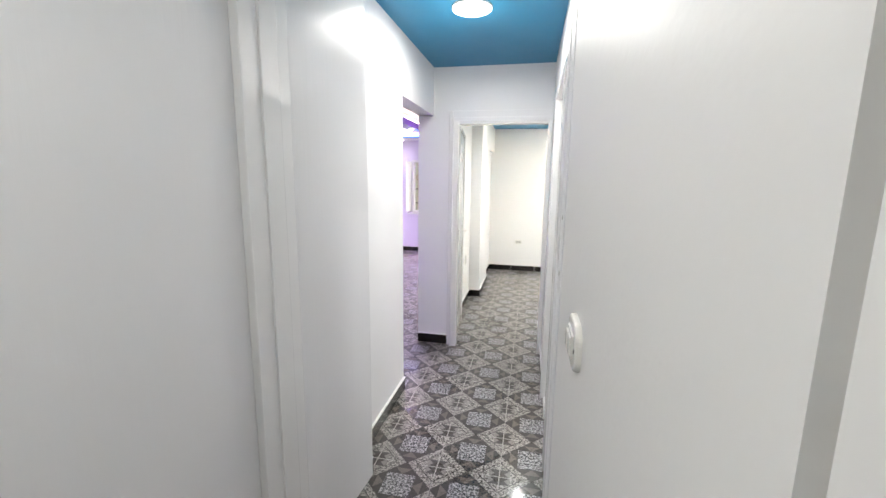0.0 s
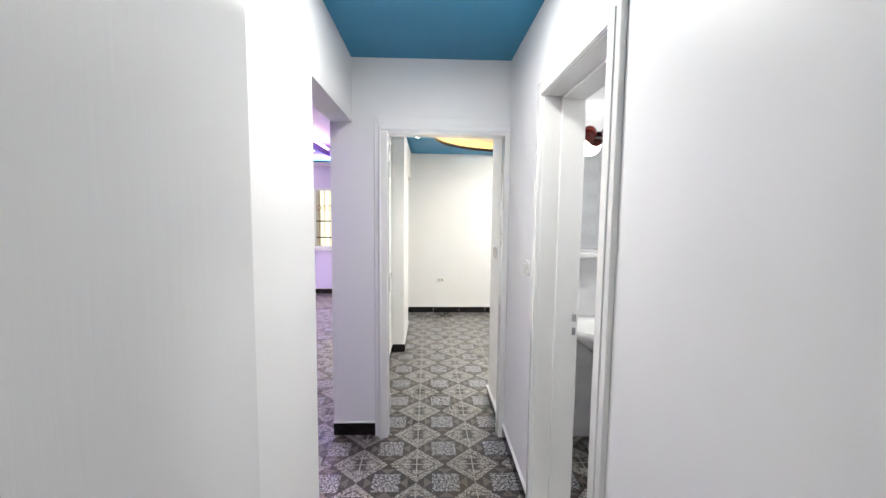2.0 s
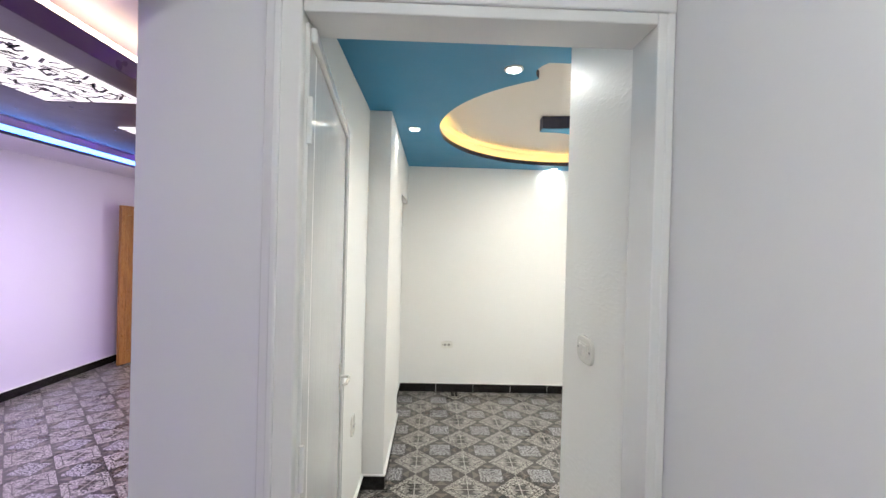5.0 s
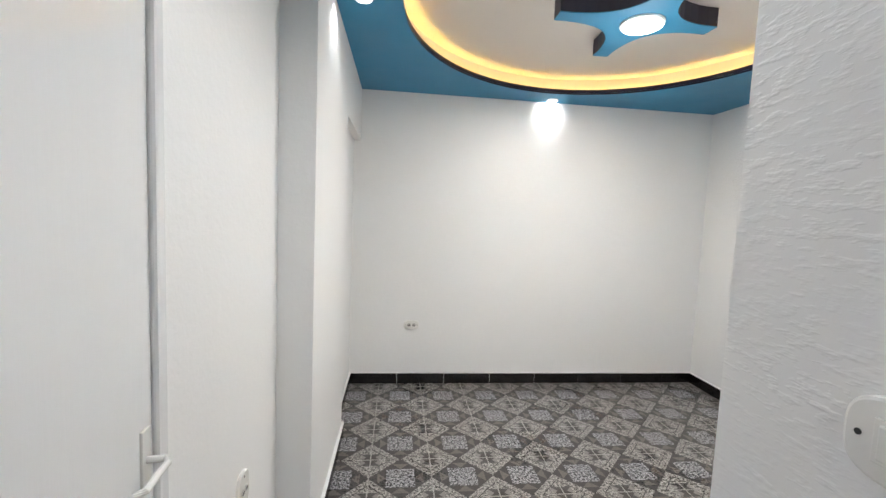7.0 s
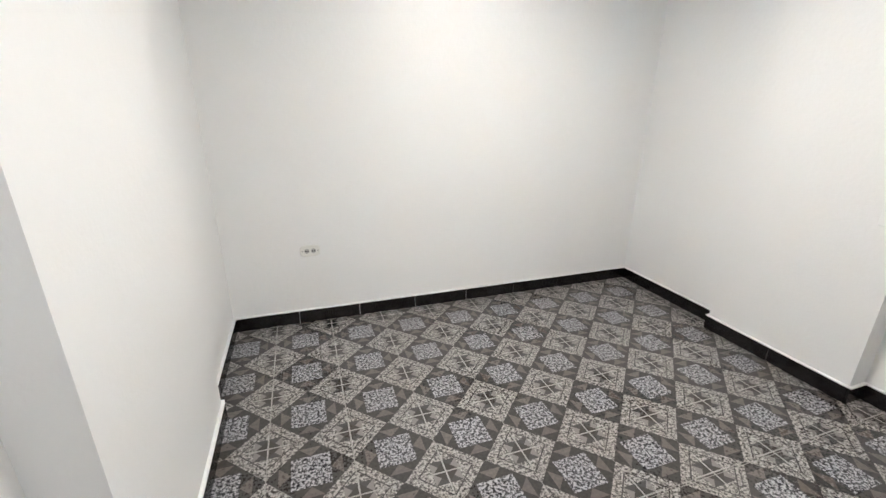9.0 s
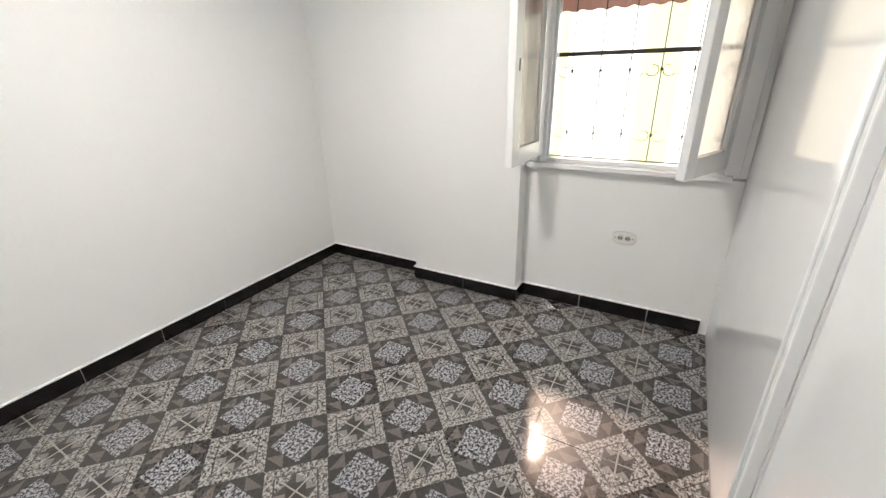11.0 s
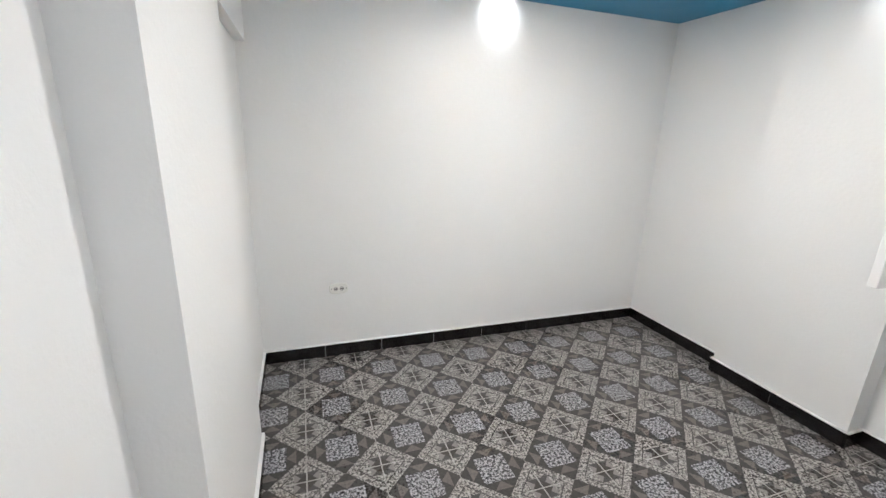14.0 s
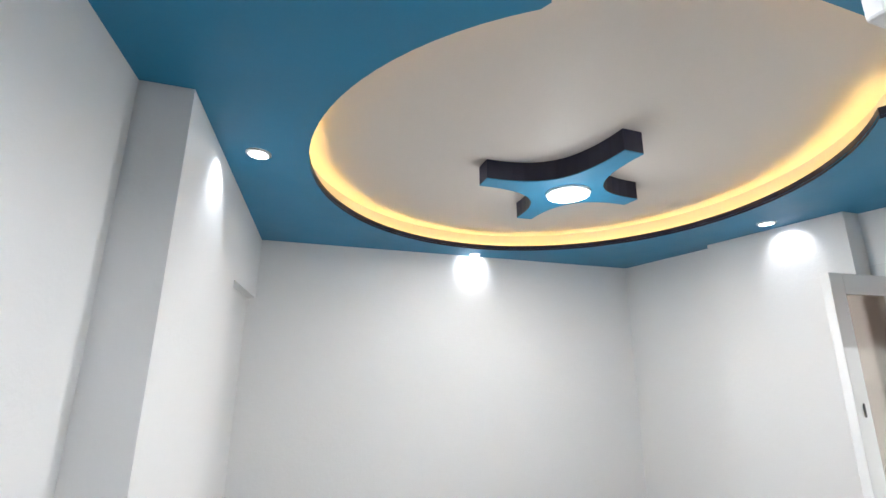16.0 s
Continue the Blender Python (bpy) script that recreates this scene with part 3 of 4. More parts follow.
for pz in (0.975, 1.04):
    part("strike_plate", under(door_2, box(1.178, 1.196, -0.842, -0.837, pz - 0.018, pz + 0.018, 0.001)), CHROME, door_2)
part("threshold", under(door_2, box(1.02, 1.20, -1.522, -0.825, -0.002, 0.015, 0.003)), CERAMIC, door_2, "white stone threshold")

# inner door frame that the walk passes at its start
door_4 = empty("door_4", pose(0.5, -2.55, 0), "white painted door frame across the hall with strike holes", "door frame", "", "structure")
part("frame_post", under(door_4, boxes([(0.955, 0.987, -2.66, -2.41, 0, 2.12), (0.9535, 0.957, -2.64, -2.60, 0, 2.12), (0.9535, 0.957, -2.50, -2.43, 0, 2.12)], 0.004)), HALLW, door_4)
part("frame_post", under(door_4, boxes([(0.06, 0.088, -2.64, -2.40, 0, 2.12), (0.08, 0.096, -2.56, -2.47, 0, 2.12)], 0.004)), GLOSSW, door_4)
part("frame_head", under(door_4, boxes([(0.088, 0.955, -2.62, -2.41, 2.12, 2.16)], 0.004)), GLOSSW, door_4)
for pz in (1.31, 1.46):
    part("strike_plate", under(door_4, box(0.9536, 0.956, -2.564, -2.554, pz - 0.006, pz + 0.006, 0.0005)), GREYP, door_4)

# door in the bedroom's south wall
door_3 = empty("door_3", pose(1.5, Y_S, 0), "closed glossy white flush door in a moulded casing", "door", "", "structure")
part("leaf", under(door_3, boxes([(1.174, 1.80, Y_S - 0.045, Y_S - 0.006, 0.01, 2.02)], 0.003)), GLOSSW, door_3)
part("casing", under(door_3, boxes([(1.806, 1.89, Y_S, Y_S + 0.03, 0, 2.1), (1.83, 1.87, Y_S + 0.028, Y_S + 0.038, 0, 2.1)], 0.004)), GLOSSW, door_3)
part("casing", under(door_3, boxes([(1.135, 1.806, Y_S, Y_S + 0.02, 2.026, 2.1)], 0.004)), GLOSSW, door_3)

# bedroom window: frame, sill and two sashes that open inwards
WY0, WY1 = 0.79, 1.735
window_1 = empty("window_1", pose(X_W, 1.35, 0.92), "white framed bedroom window with its tinted sashes swung open", "window", "", "structure")
part("window_sill", under(window_1, boxes([(X_W - 0.05, 3.44, WY0 - 0.03, 1.80, 0.885, 0.912)], 0.004)), GLOSSW, window_1)
part("sill_track", under(window_1, boxes([(3.30, 3.314, WY0 + 0.24, WY1 - 0.2, 0.911, 0.919)], 0.002)), GREYP, window_1, "grey drip groove")
part("window_frame", under(window_1, boxes([(3.26, 3.33, WY0, WY0 + 0.04, 0.912, 2.04), (3.285, 3.345, WY0 + 0.04, WY0 + 0.055, 0.94, 2.02)], 0.003)), GLOSSW, window_1)
part("window_frame", under(window_1, boxes([(3.26, 3.33, WY1 - 0.04, WY1, 0.912, 2.04), (3.285, 3.345, WY1 - 0.055, WY1 - 0.04, 0.94, 2.02)], 0.003)), GLOSSW, window_1)
part("window_frame", under(window_1, boxes([(3.26, 3.33, WY0 + 0.04, WY1 - 0.04, 2.005, 2.04)], 0.003)), GLOSSW, window_1)
part("window_frame", under(window_1, boxes([(3.26, 3.33, WY0 + 0.04, WY1 - 0.04, 0.912, 0.934)], 0.003)), GLOSSW, window_1)
part("casing", under(window_1, boxes([(X_W - 0.012, X_W + 0.012, WY1 - 0.005, 1.797, 0.912, 2.10)], 0.004)), GLOSSW, window_1)
part("casing", under(window_1, boxes([(X_W - 0.012, X_W + 0.012, WY0 - 0.06, WY0 + 0.005, 0.912, 2.10)], 0.004)), GLOSSW, window_1)
part("casing", under(window_1, boxes([(X_W - 0.012, X_W + 0.012, WY0 + 0.005, WY1 - 0.005, 2.035, 2.10)], 0.004)), GLOSSW, window_1)


def casement(hx, hy, angle, flip):
    """A sash of 0.44 x 1.08 m hinged at hx, hy: local x along the sash, y through it."""
    m = window_1.matrix_world.inverted() @ pose(hx, hy, 0, 0, 0, angle)
    w, z0, z1 = 0.435, 0.948, 2.032
    sash = part("sash", moved(boxes([(0.0, 0.075, -0.019, 0.019, z0, z1), (w - 0.085, w, -0.019, 0.019, z0, z1), (0.075, w - 0.085, -0.019, 0.019, z0, z0 + 0.09), (0.075, w - 0.085, -0.019, 0.019, z1 - 0.095, z1)], 0.003), m), GLOSSW, window_1)
    part("pane", moved(box(0.075, w - 0.085, -0.003, 0.003, z0 + 0.09, z1 - 0.095), m), TINT, sash, "brownish tinted pane")
    part("glazing_bead", moved(boxes([(0.075, 0.085, -0.011, 0.011, z0 + 0.09, z1 - 0.095), (w - 0.095, w - 0.085, -0.011, 0.011, z0 + 0.09, z1 - 0.095)], 0.002), m), GLOSSW, sash)
    part("latch", moved(boxes([(w - 0.05, w - 0.043, flip * 0.0205 - 0.0025, flip * 0.0205 + 0.0025, 1.41, 1.465)], 0.001), m), DARKHOLE, sash, "dark latch slot")
    for hz in (1.12, 1.86):
        part("hinge", moved(lathe([(0.007, hz - 0.04), (0.007, hz + 0.04)], 10, -0.006, flip * 0.02), m), GLOSSW, sash)


casement(3.262, WY1 - 0.002, 176.0, 1)
casement(3.262, WY0 + 0.012, 155.0, -1)

window_grille = empty("window_grille", pose(3.36, 1.35, 0.93), "dark iron security grille with scrolls outside the bedroom window", "window grille")


def scroll(cx, cz, r, turn):
    pts = []
    for i in range(15):
        a = math.pi * (0.15 + 1.45 * i / 14)
        q = r * (1.0 - 0.45 * i / 14)
        pts.append((3.372, cx + turn * q * math.cos(a), cz - q * math.sin(a)))
    return tube(pts, 0.0022, 6)


for k in range(6):
    gy = 0.86 + k * 0.15
    part("bar", under(window_grille, tube([(3.372, gy, 0.93), (3.372, gy, 2.03)], 0.003, 6)), IRONG, window_grille)
    for gz in (1.07, 1.40):
        part("knob", under(window_grille, lathe([(0.003, gz - 0.012), (0.006, gz - 0.005), (0.006, gz + 0.005), (0.003, gz + 0.012)], 10, 3.372, gy)), IRON, window_grille)
        part("scroll", under(window_grille, scroll(gy + 0.038, gz, 0.036, 1)), IRON, window_grille)
        part("scroll", under(window_grille, scroll(gy - 0.035, gz, 0.036, -1)), IRON, window_grille)
part("rail", under(window_grille, boxes([(3.365, 3.379, WY0, WY1, 1.476, 1.498)], 0.002)), IRON, window_grille)
part("rail", under(window_grille, boxes([(3.36, 3.38, WY0, WY1, 0.916, 0.932)], 0.002)), IRON, window_grille)
part("stile", under(window_grille, boxes([(3.355, 3.385, WY1 - 0.028, WY1 - 0.006, 0.93, 2.03)], 0.002)), IRONG, window_grille, "green painted iron stile")
part("stile", under(window_grille, boxes([(3.355, 3.385, WY0 + 0.006, WY0 + 0.028, 0.93, 2.03)], 0.002)), IRONG, window_grille, "green painted iron stile")

blind = empty("window_blind", pose(3.42, 1.35, 1.69), "brown fabric blind half lowered outside the window", "blind")
bm = bmesh.new()
n = 60
rows_ = []
for iz, z in enumerate((1.70, 1.75, 1.85, 2.0, 2.1)):
    rows_.append([bm.verts.new((3.42 + 0.008 * math.sin(i * 0.9) + (0.004 if iz == 0 else 0), 0.72 + i * 1.06 / n, z + (0.006 * math.sin(i * 1.3) if iz == 0 else 0))) for i in range(n + 1)])
for a, b in zip(rows_, rows_[1:]):
    for i in range(n):
        bm.faces.new((a[i], a[i + 1], b[i + 1], b[i]))
bmesh.ops.solidify(bm, geom=list(bm.faces), thickness=0.004)
part("cloth", under(blind, bm), BLIND, blind)
part("bottom_cord", under(blind, tube([(3.405, 0.74 + 0.05 * i, 1.80 + 0.004 * (i % 2)) for i in range(21)], 0.004, 6)), IRON, blind, "dark stitched cord")

ground = structure("ground", box(3.6, 30, -16, 20, -3.2, -3.0), CREAM, "pale sunlit ground of the street outside the window", "ground")
# Facade and yellow strips emit their daylight, which also brightens the bedroom.
backdrop = structure("backdrop", box(6.2, 6.3, -5, 8, -3, 2.9), DAY, "pale glowing backdrop in place of a sunlit facade across the street", "backdrop")
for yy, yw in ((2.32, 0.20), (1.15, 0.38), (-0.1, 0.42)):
    structure("backdrop_pilaster", box(6.12, 6.2, yy, yy + yw, -3, 2.9), glow("yellow_backdrop_glow", (0.98, 0.93, 0.42), 0.95), "glowing yellow strip on the backdrop in place of sunlit paint", "backdrop")

# ---------------------------------------------------------------- small fixtures
def oval(w, h, n=36, power=3.2):
    pts = []
    for i in range(n):
        a = 2 * math.pi * i / n
        c, s = math.cos(a), math.sin(a)
        pts.append((w / 2 * math.copysign(abs(c) ** (2 / power), c), h / 2 * math.copysign(abs(s) ** (2 / power), s)))
    return pts


def basis(px, py, pz, normal):
    """Pose of a wall fixture: local x along the wall, y up, z out of the wall."""
    nz = Vector(normal)
    ux = Vector((0, 0, 1)).cross(nz)
    return Matrix(((ux.x, 0, nz.x, px), (ux.y, 0, nz.y, py), (0, 1, 0, pz), (0, 0, 0, 1)))


def switch_plate(name, m, w, h, label, category, kind_of="switch", group=""):
    e = empty(name, m, label, category, group)
    part("plate", prism(oval(w, h), 0.0, 0.010, 0.004), PLASTIC, e)
    if kind_of == "switch":
        part("bezel", prism([(-w * 0.27, -h * 0.25), (w * 0.27, -h * 0.25), (w * 0.27, h * 0.25), (-w * 0.27, h * 0.25)], 0.009, 0.013, 0.001), PLASTIC, e)
        part("rocker", boxes([(-w * 0.22, -w * 0.01, -h * 0.2, h * 0.2, 0.012, 0.017)], 0.002), PLASTIC, e)
        part("rocker", boxes([(w * 0.01, w * 0.22, -h * 0.2, h * 0.2, 0.012, 0.016)], 0.002), PLASTIC, e)
    else:
        for sx in (-0.16, 0.16):
            part("outlet", lathe([(w * 0.125, 0.009), (w * 0.125, 0.0125), (w * 0.10, 0.013)], 20, sx * w, 0), GREYP, e)
            for hx in (-0.035, 0.035):
                part("hole", lathe([(0.0048, 0.0132), (0.0048, 0.0138)], 10, sx * w + hx * w * 1.4, 0), DARKHOLE, e)
    for sx in (-1, 1):
        part("screw", lathe([(0.0032, 0.0095), (0.0032, 0.0112)], 10, sx * w * 0.38 if w >= h else 0, 0 if w >= h else sx * h * 0.38), DARKHOLE, e)
    return e


switch_plate("wall_socket", basis(0.685, Y_N, 0.50, (0, -1, 0)), 0.125, 0.075, "ivory oval double socket on the white bedroom wall", "socket", "socket", "oval sockets")
switch_plate("wall_socket", basis(X_W, 1.20, 0.51, (-1, 0, 0)), 0.125, 0.075, "ivory oval double socket under the window", "socket", "socket", "oval sockets")
switch_plate("light_switch", basis(X_R, 0.365, 1.225, (-1, 0, 0)), 0.125, 0.085, "ivory oval double switch on rough white plaster", "switch")
switch_plate("light_switch", basis(1.02, -0.59, 1.245, (-1, 0, 0)), 0.125, 0.08, "ivory oval switch on the hall wall beside the bathroom", "switch")
switch_plate("light_switch", basis(0.955, -3.03, 1.305, (-1, 0, 0)), 0.115, 0.075, "ivory oval switch on the rough entry wall", "switch")
switch_plate("wall_socket", basis(X_BW, 1.32, 0.56, (1, 0, 0)), 0.085, 0.115, "ivory oval socket on the wall behind the open door", "socket", "socket", "oval sockets")


for lx, lz in ((1.60, 0.33), (1.63, 0.15)):
    e = empty("cable_loop", pose(lx, Y_S - 0.005, lz), "white cable end looped out of the door", "cable", "white cable loops")
    part("cable", tube([(-0.022 + 0.004 * k / 12, 0.0, 0.0) if k == 0 else (0.024 * math.cos(math.pi - math.pi * k / 12), 0.045 * math.sin(math.pi * k / 12) ** 0.6, 0.004 * math.sin(k)) for k in range(13)], 0.005, 8), PLASTIC, e, "", True)


def panel_lamp(name, x, y, z, r, label):
    e = empty(name, pose(x, y, z), label, "ceiling lamp")
    part("rim", lathe([(r * 1.04, 0.0), (r * 1.04, -0.006), (r * 1.0, -0.010)], 40), CERAMIC, e)
    part("diffuser", lathe([(r * 0.99, -0.008), (r * 0.97, -0.014), (r * 0.6, -0.016)], 40), LAMPON, e)
    return e


panel_lamp("ceiling_lamp", HALL_LAMP[0], HALL_LAMP[1], HH, 0.11, "round white lit panel lamp on the turquoise hall ceiling")
# Added lamp disc, never in view, at the entry fill light.
panel_lamp("ceiling_lamp", 0.5, -3.7, HH, 0.11, "round white lit panel lamp on the turquoise hall ceiling")
panel_lamp("ceiling_lamp", 1.9, -1.0, 2.47, 0.11, "round white lit lamp on the bathroom ceiling")
for sx, sy in SPOTS:
    e = empty("downlight", pose(sx, sy, HB), "small round lit downlight set in the turquoise ceiling", "downlight", "ceiling downlights")
    part("ring", lathe([(0.045, 0.0), (0.045, -0.004), (0.036, -0.007)], 28), CERAMIC, e)
    part("bulb", lathe([(0.034, -0.004), (0.034, -0.0085), (0.02, -0.0105)], 24), LAMPON, e)

# star shaped block with the lamp
star = empty("ceiling_star", pose(STAR[0], STAR[1], 2.41), "turquoise star shaped gypsum block with navy sides on the ceiling", "ceiling ornament")
tips = [(-0.415, 0.01), (0.02, 0.435), (0.395, 0.01), (0.012, -0.445)]
outline = []
for i in range(4):
    a, b = Vector(tips[i]), Vector(tips[(i + 1) % 4])
    perp = (-(a + b)).normalized()
    ta = Vector((-a.y, a.x)).normalized() * -0.045
    tb = Vector((-b.y, b.x)).normalized() * 0.045
    p0, p1 = a + ta, b + tb
    for k in range(13):
        s = k / 12
        bow = 0.155 * math.sin(math.pi * s) ** 0.9
        q = p0.lerp(p1, s) + perp * bow
        outline.append((q.x, q.y))
side = prism(outline, 0.0015, 0.092)
part("side", side, NAVY, star, "navy painted side")
part("face", prism(outline, -0.003, 0.001), BLUE, star, "turquoise painted face")
part("lamp", lathe([(0.105, -0.003), (0.105, -0.012), (0.09, -0.018)], 40, 0.02, 0.0), CERAMIC, star, "white lamp rim")
part("lamp_diffuser", lathe([(0.098, -0.012), (0.095, -0.020), (0.06, -0.023)], 40, 0.02, 0.0), LAMPON, star, "lit white diffuser")

# ---------------------------------------------------------------- bathroom
BX, BY = 1.67, -0.063
basin = empty("wash_basin", pose(BX, BY, 0.85), "white ceramic pedestal wash basin under the mirror", "wash basin")


def basin_mesh():
    bm = bmesh.new()
    n = 40

    def loop(w, d, z, off=0.0):
        vs = []
        for i in range(n):
            a = 2 * math.pi * i / n
            c, s = math.cos(a), math.sin(a)
            x = w * math.copysign(abs(c) ** 0.8, c)
            y = -d / 2 + (d / 2) * s - off
            if s > 0:
                y = -d / 2 + (d / 2) * min(1.0, s * 1.15) - off
            vs.append(bm.verts.new((x, y, z)))
        return vs
    rows = [loop(0.12, 0.22, -0.21, 0.08), loop(0.22, 0.35, -0.125, 0.035), loop(0.345, 0.475, -0.045, 0.007), loop(0.372, 0.50, -0.018), loop(0.366, 0.495, 0.0), loop(0.35, 0.475, 0.002, 0.01),
            loop(0.315, 0.33, -0.012, 0.125), loop(0.24, 0.27, -0.08, 0.14), loop(0.12, 0.16, -0.13, 0.17), loop(0.02, 0.03, -0.14, 0.235)]
    for a, b in zip(rows, rows[1:]):
        for i in range(n):
            bm.faces.new((a[i], a[(i + 1) % n], b[(i + 1) % n], b[i]))
    bm.faces.new(rows[0][::-1])
    bm.faces.new(rows[-1])
    bmesh.ops.recalc_face_normals(bm, faces=bm.faces)
    return bm


part("bowl", basin_mesh(), CERAMIC, basin, "", True)
part("pedestal", moved(lathe([(0.13, -0.85), (0.125, -0.80), (0.09, -0.6), (0.085, -0.35), (0.11, -0.20)], 28), Matrix.Translation((0, -0.17, 0))), CERAMIC, basin, "", True)
part("overflow_hole", moved(lathe([(0.009, 0.0), (0.009, 0.003)], 14), Matrix.Translation((0, -0.13, -0.035)) @ pose(0, 0, 0, 60)), DARKHOLE, basin)
tap = empty("basin_tap", pose(BX, BY - 0.07, 0.852), "chrome swan-neck mixer tap on the basin", "tap")
part("body", lathe([(0.030, 0.0), (0.030, 0.012), (0.025, 0.022), (0.027, 0.08), (0.018, 0.10)], 24), CHROME, tap, "", True)
part("spout", tube([(0, 0, 0.07), (0, 0, 0.17), (0, -0.015, 0.215), (0, -0.05, 0.238), (0, -0.09, 0.235), (0, -0.11, 0.212)], 0.0135, 14), CHROME, tap, "", True)
part("lever", tube([(0.02, 0, 0.045), (0.05, -0.01, 0.055), (0.10, -0.03, 0.045)], 0.009, 10), CHROME, tap, "", True)

mirror = empty("bathroom_mirror", pose(BX, BY + 0.018, 1.30), "tall clear wall mirror with clipped top corners", "mirror")
mo = [(-0.33, 0.0), (0.33, 0.0), (0.33, 0.61), (0.24, 0.71), (-0.24, 0.71), (-0.33, 0.61)]
part("glass", moved(prism(mo, 0.0, 0.006, 0.003), basis(0, 0, 0, (0, -1, 0))), MIRROR, mirror)
shelf = empty("bathroom_shelf", pose(BX, BY + 0.02, 1.265), "white ceramic wall shelf below the mirror", "shelf")
part("board", prism([(-0.34, 0), (0.34, 0), (0.32, -0.11), (0.25, -0.145), (-0.25, -0.145), (-0.32, -0.11)], -0.008, 0.018, 0.005), CERAMIC, shelf)
part("bracket", boxes([(-0.22, 0.22, -0.05, 0, -0.035, -0.008)], 0.004), CERAMIC, shelf)


def soap_dish(x, z, label):
    e = empty("soap_dish", pose(x, BY + 0.02, z), label, "soap dish", "ceramic soap dishes")
    part("back", boxes([(-0.09, 0.09, -0.012, 0, 0.0, 0.19)], 0.004), CERAMIC, e)
    bm = prism([(-0.085, 0), (0.085, 0), (0.075, -0.075), (0.05, -0.095), (-0.05, -0.095), (-0.075, -0.075)], 0.0, 0.014, 0.004)
    part("tray", bm, CERAMIC, e)
    part("lip", tube([(-0.083, -0.004, 0.016), (-0.073, -0.075, 0.018), (-0.05, -0.092, 0.018), (0.05, -0.092, 0.018), (0.073, -0.075, 0.018), (0.083, -0.004, 0.016)], 0.007), CERAMIC, e)
    for s in (-1, 1):
        part("cheek", boxes([(s * 0.088 - 0.006, s * 0.088 + 0.006, -0.045, 0, 0.0, 0.18)], 0.004), CERAMIC, e)


soap_dish(1.93, 1.02, "white ceramic soap dish on the bathroom wall")
soap_dish(2.56, 0.48, "white ceramic soap dish low on the bathroom wall")

lamp = empty("mirror_lamp", pose(BX - 0.03, BY + 0.02, 2.035), "wall lamp with dark red bell shades above the mirror", "wall lamp")
part("bar", boxes([(-0.20, 0.10, -0.03, 0, -0.02, 0.02)], 0.006), CHROME, lamp)
for lx in (-0.15, -0.03, 0.085):
    part("arm", tube([(lx, -0.02, 0), (lx, -0.07, 0.01), (lx, -0.09, 0.0)], 0.007), CHROME, lamp)
    part("shade", moved(lathe([(0.018, 0.042), (0.032, 0.032), (0.043, 0.010), (0.046, -0.02), (0.043, -0.036), (0.038, -0.034), (0.026, -0.01)], 24), Matrix.Translation((lx, -0.10, -0.005)) @ pose(0, 0, 0, -48, 0, 25 * (lx + 0.03) / 0.12)), REDP, lamp, "dark red glass shade", True)
hook = empty("robe_hook", pose(2.938, -1.44, 1.74, 0, 0, 90), "chrome double robe hook on the tiled wall", "hook")
part("plate", boxes([(-0.04, 0.04, 0, 0.008, -0.015, 0.015)], 0.003), CHROME, hook)
for s in (-1, 1):
    part("prong", tube([(s * 0.025, 0.006, 0), (s * 0.03, 0.04, -0.02), (s * 0.03, 0.05, 0.01)], 0.005), CHROME, hook)

shower = empty("shower_set", pose(2.925, -2.13, 1.3), "chrome shower riser with hose and head on the tiled wall", "shower")
part("riser", tube([(-0.035, 0, 0.0), (-0.035, 0, 0.76)], 0.010, 12), CHROME, shower, "", True)
for rz in (0.06, 0.70):
    part("bracket", moved(lathe([(0.020, 0.0), (0.020, 0.008), (0.011, 0.014), (0.011, 0.035)], 16), pose(0.001, 0, rz, 0, -90, 0)), CHROME, shower, "", True)
part("hose", tube([(-0.05, 0.02 + 0.07 * math.sin(math.pi * k / 16), 0.70 - 0.85 * math.sin(math.pi * k / 32)) for k in range(17)], 0.007, 8), CHROME, shower, "", True)
part("arm", tube([(-0.035, 0, 0.76), (-0.045, 0.02, 0.83), (-0.08, 0.10, 0.90), (-0.10, 0.22, 0.91)], 0.009, 10), CHROME, shower, "", True)
part("head", moved(lathe([(0.012, 0.03), (0.03, 0.018), (0.075, 0.004), (0.075, -0.006), (0.06, -0.009)], 28), pose(-0.10, 0.24, 0.895, 10, 12, 0)), CHROME, shower, "", True)

# ---------------------------------------------------------------- living room
plate = empty("ceiling_panel", pose(-1.85, 2.2, 2.40), "dark plum dropped ceiling panel with glowing lattice insets", "ceiling panel")
part("slab", boxes([(-0.72, 0.72, -2.6, 2.1, 0.0, 0.10)], 0.004), PLUM, plate)


def lattice(x0, x1, y0, y1):
    # The inset has its own even glow.
    p = part("lattice", box(x0, x1, y0, y1, -0.008, -0.002), LATTICE, plate, "white glowing lattice inset")
    bm = bmesh.new()
    rnd = random.Random(4)
    rows = []
    for _ in range(330):
        ax, ay = rnd.uniform(x0 + 0.02, x1 - 0.02), rnd.uniform(y0 + 0.02, y1 - 0.02)
        an = rnd.uniform(0, math.pi)
        rows.append((ax, ay, an, rnd.uniform(0.04, 0.10)))
    for ax, ay, an, ln in rows:
        dx, dy = math.cos(an) * ln / 2, math.sin(an) * ln / 2
        px, py = -math.sin(an) * 0.008, math.cos(an) * 0.008
        q = [bm.verts.new((ax + s * dx + t * px, ay + s * dy + t * py, -0.011)) for s, t in ((-1, -1), (1, -1), (1, 1), (-1, 1))]
        bm.faces.new(q)
    part("lattice_fret", bm, PLUM, p)


lattice(-0.10, 0.52, 0.15, 1.75)
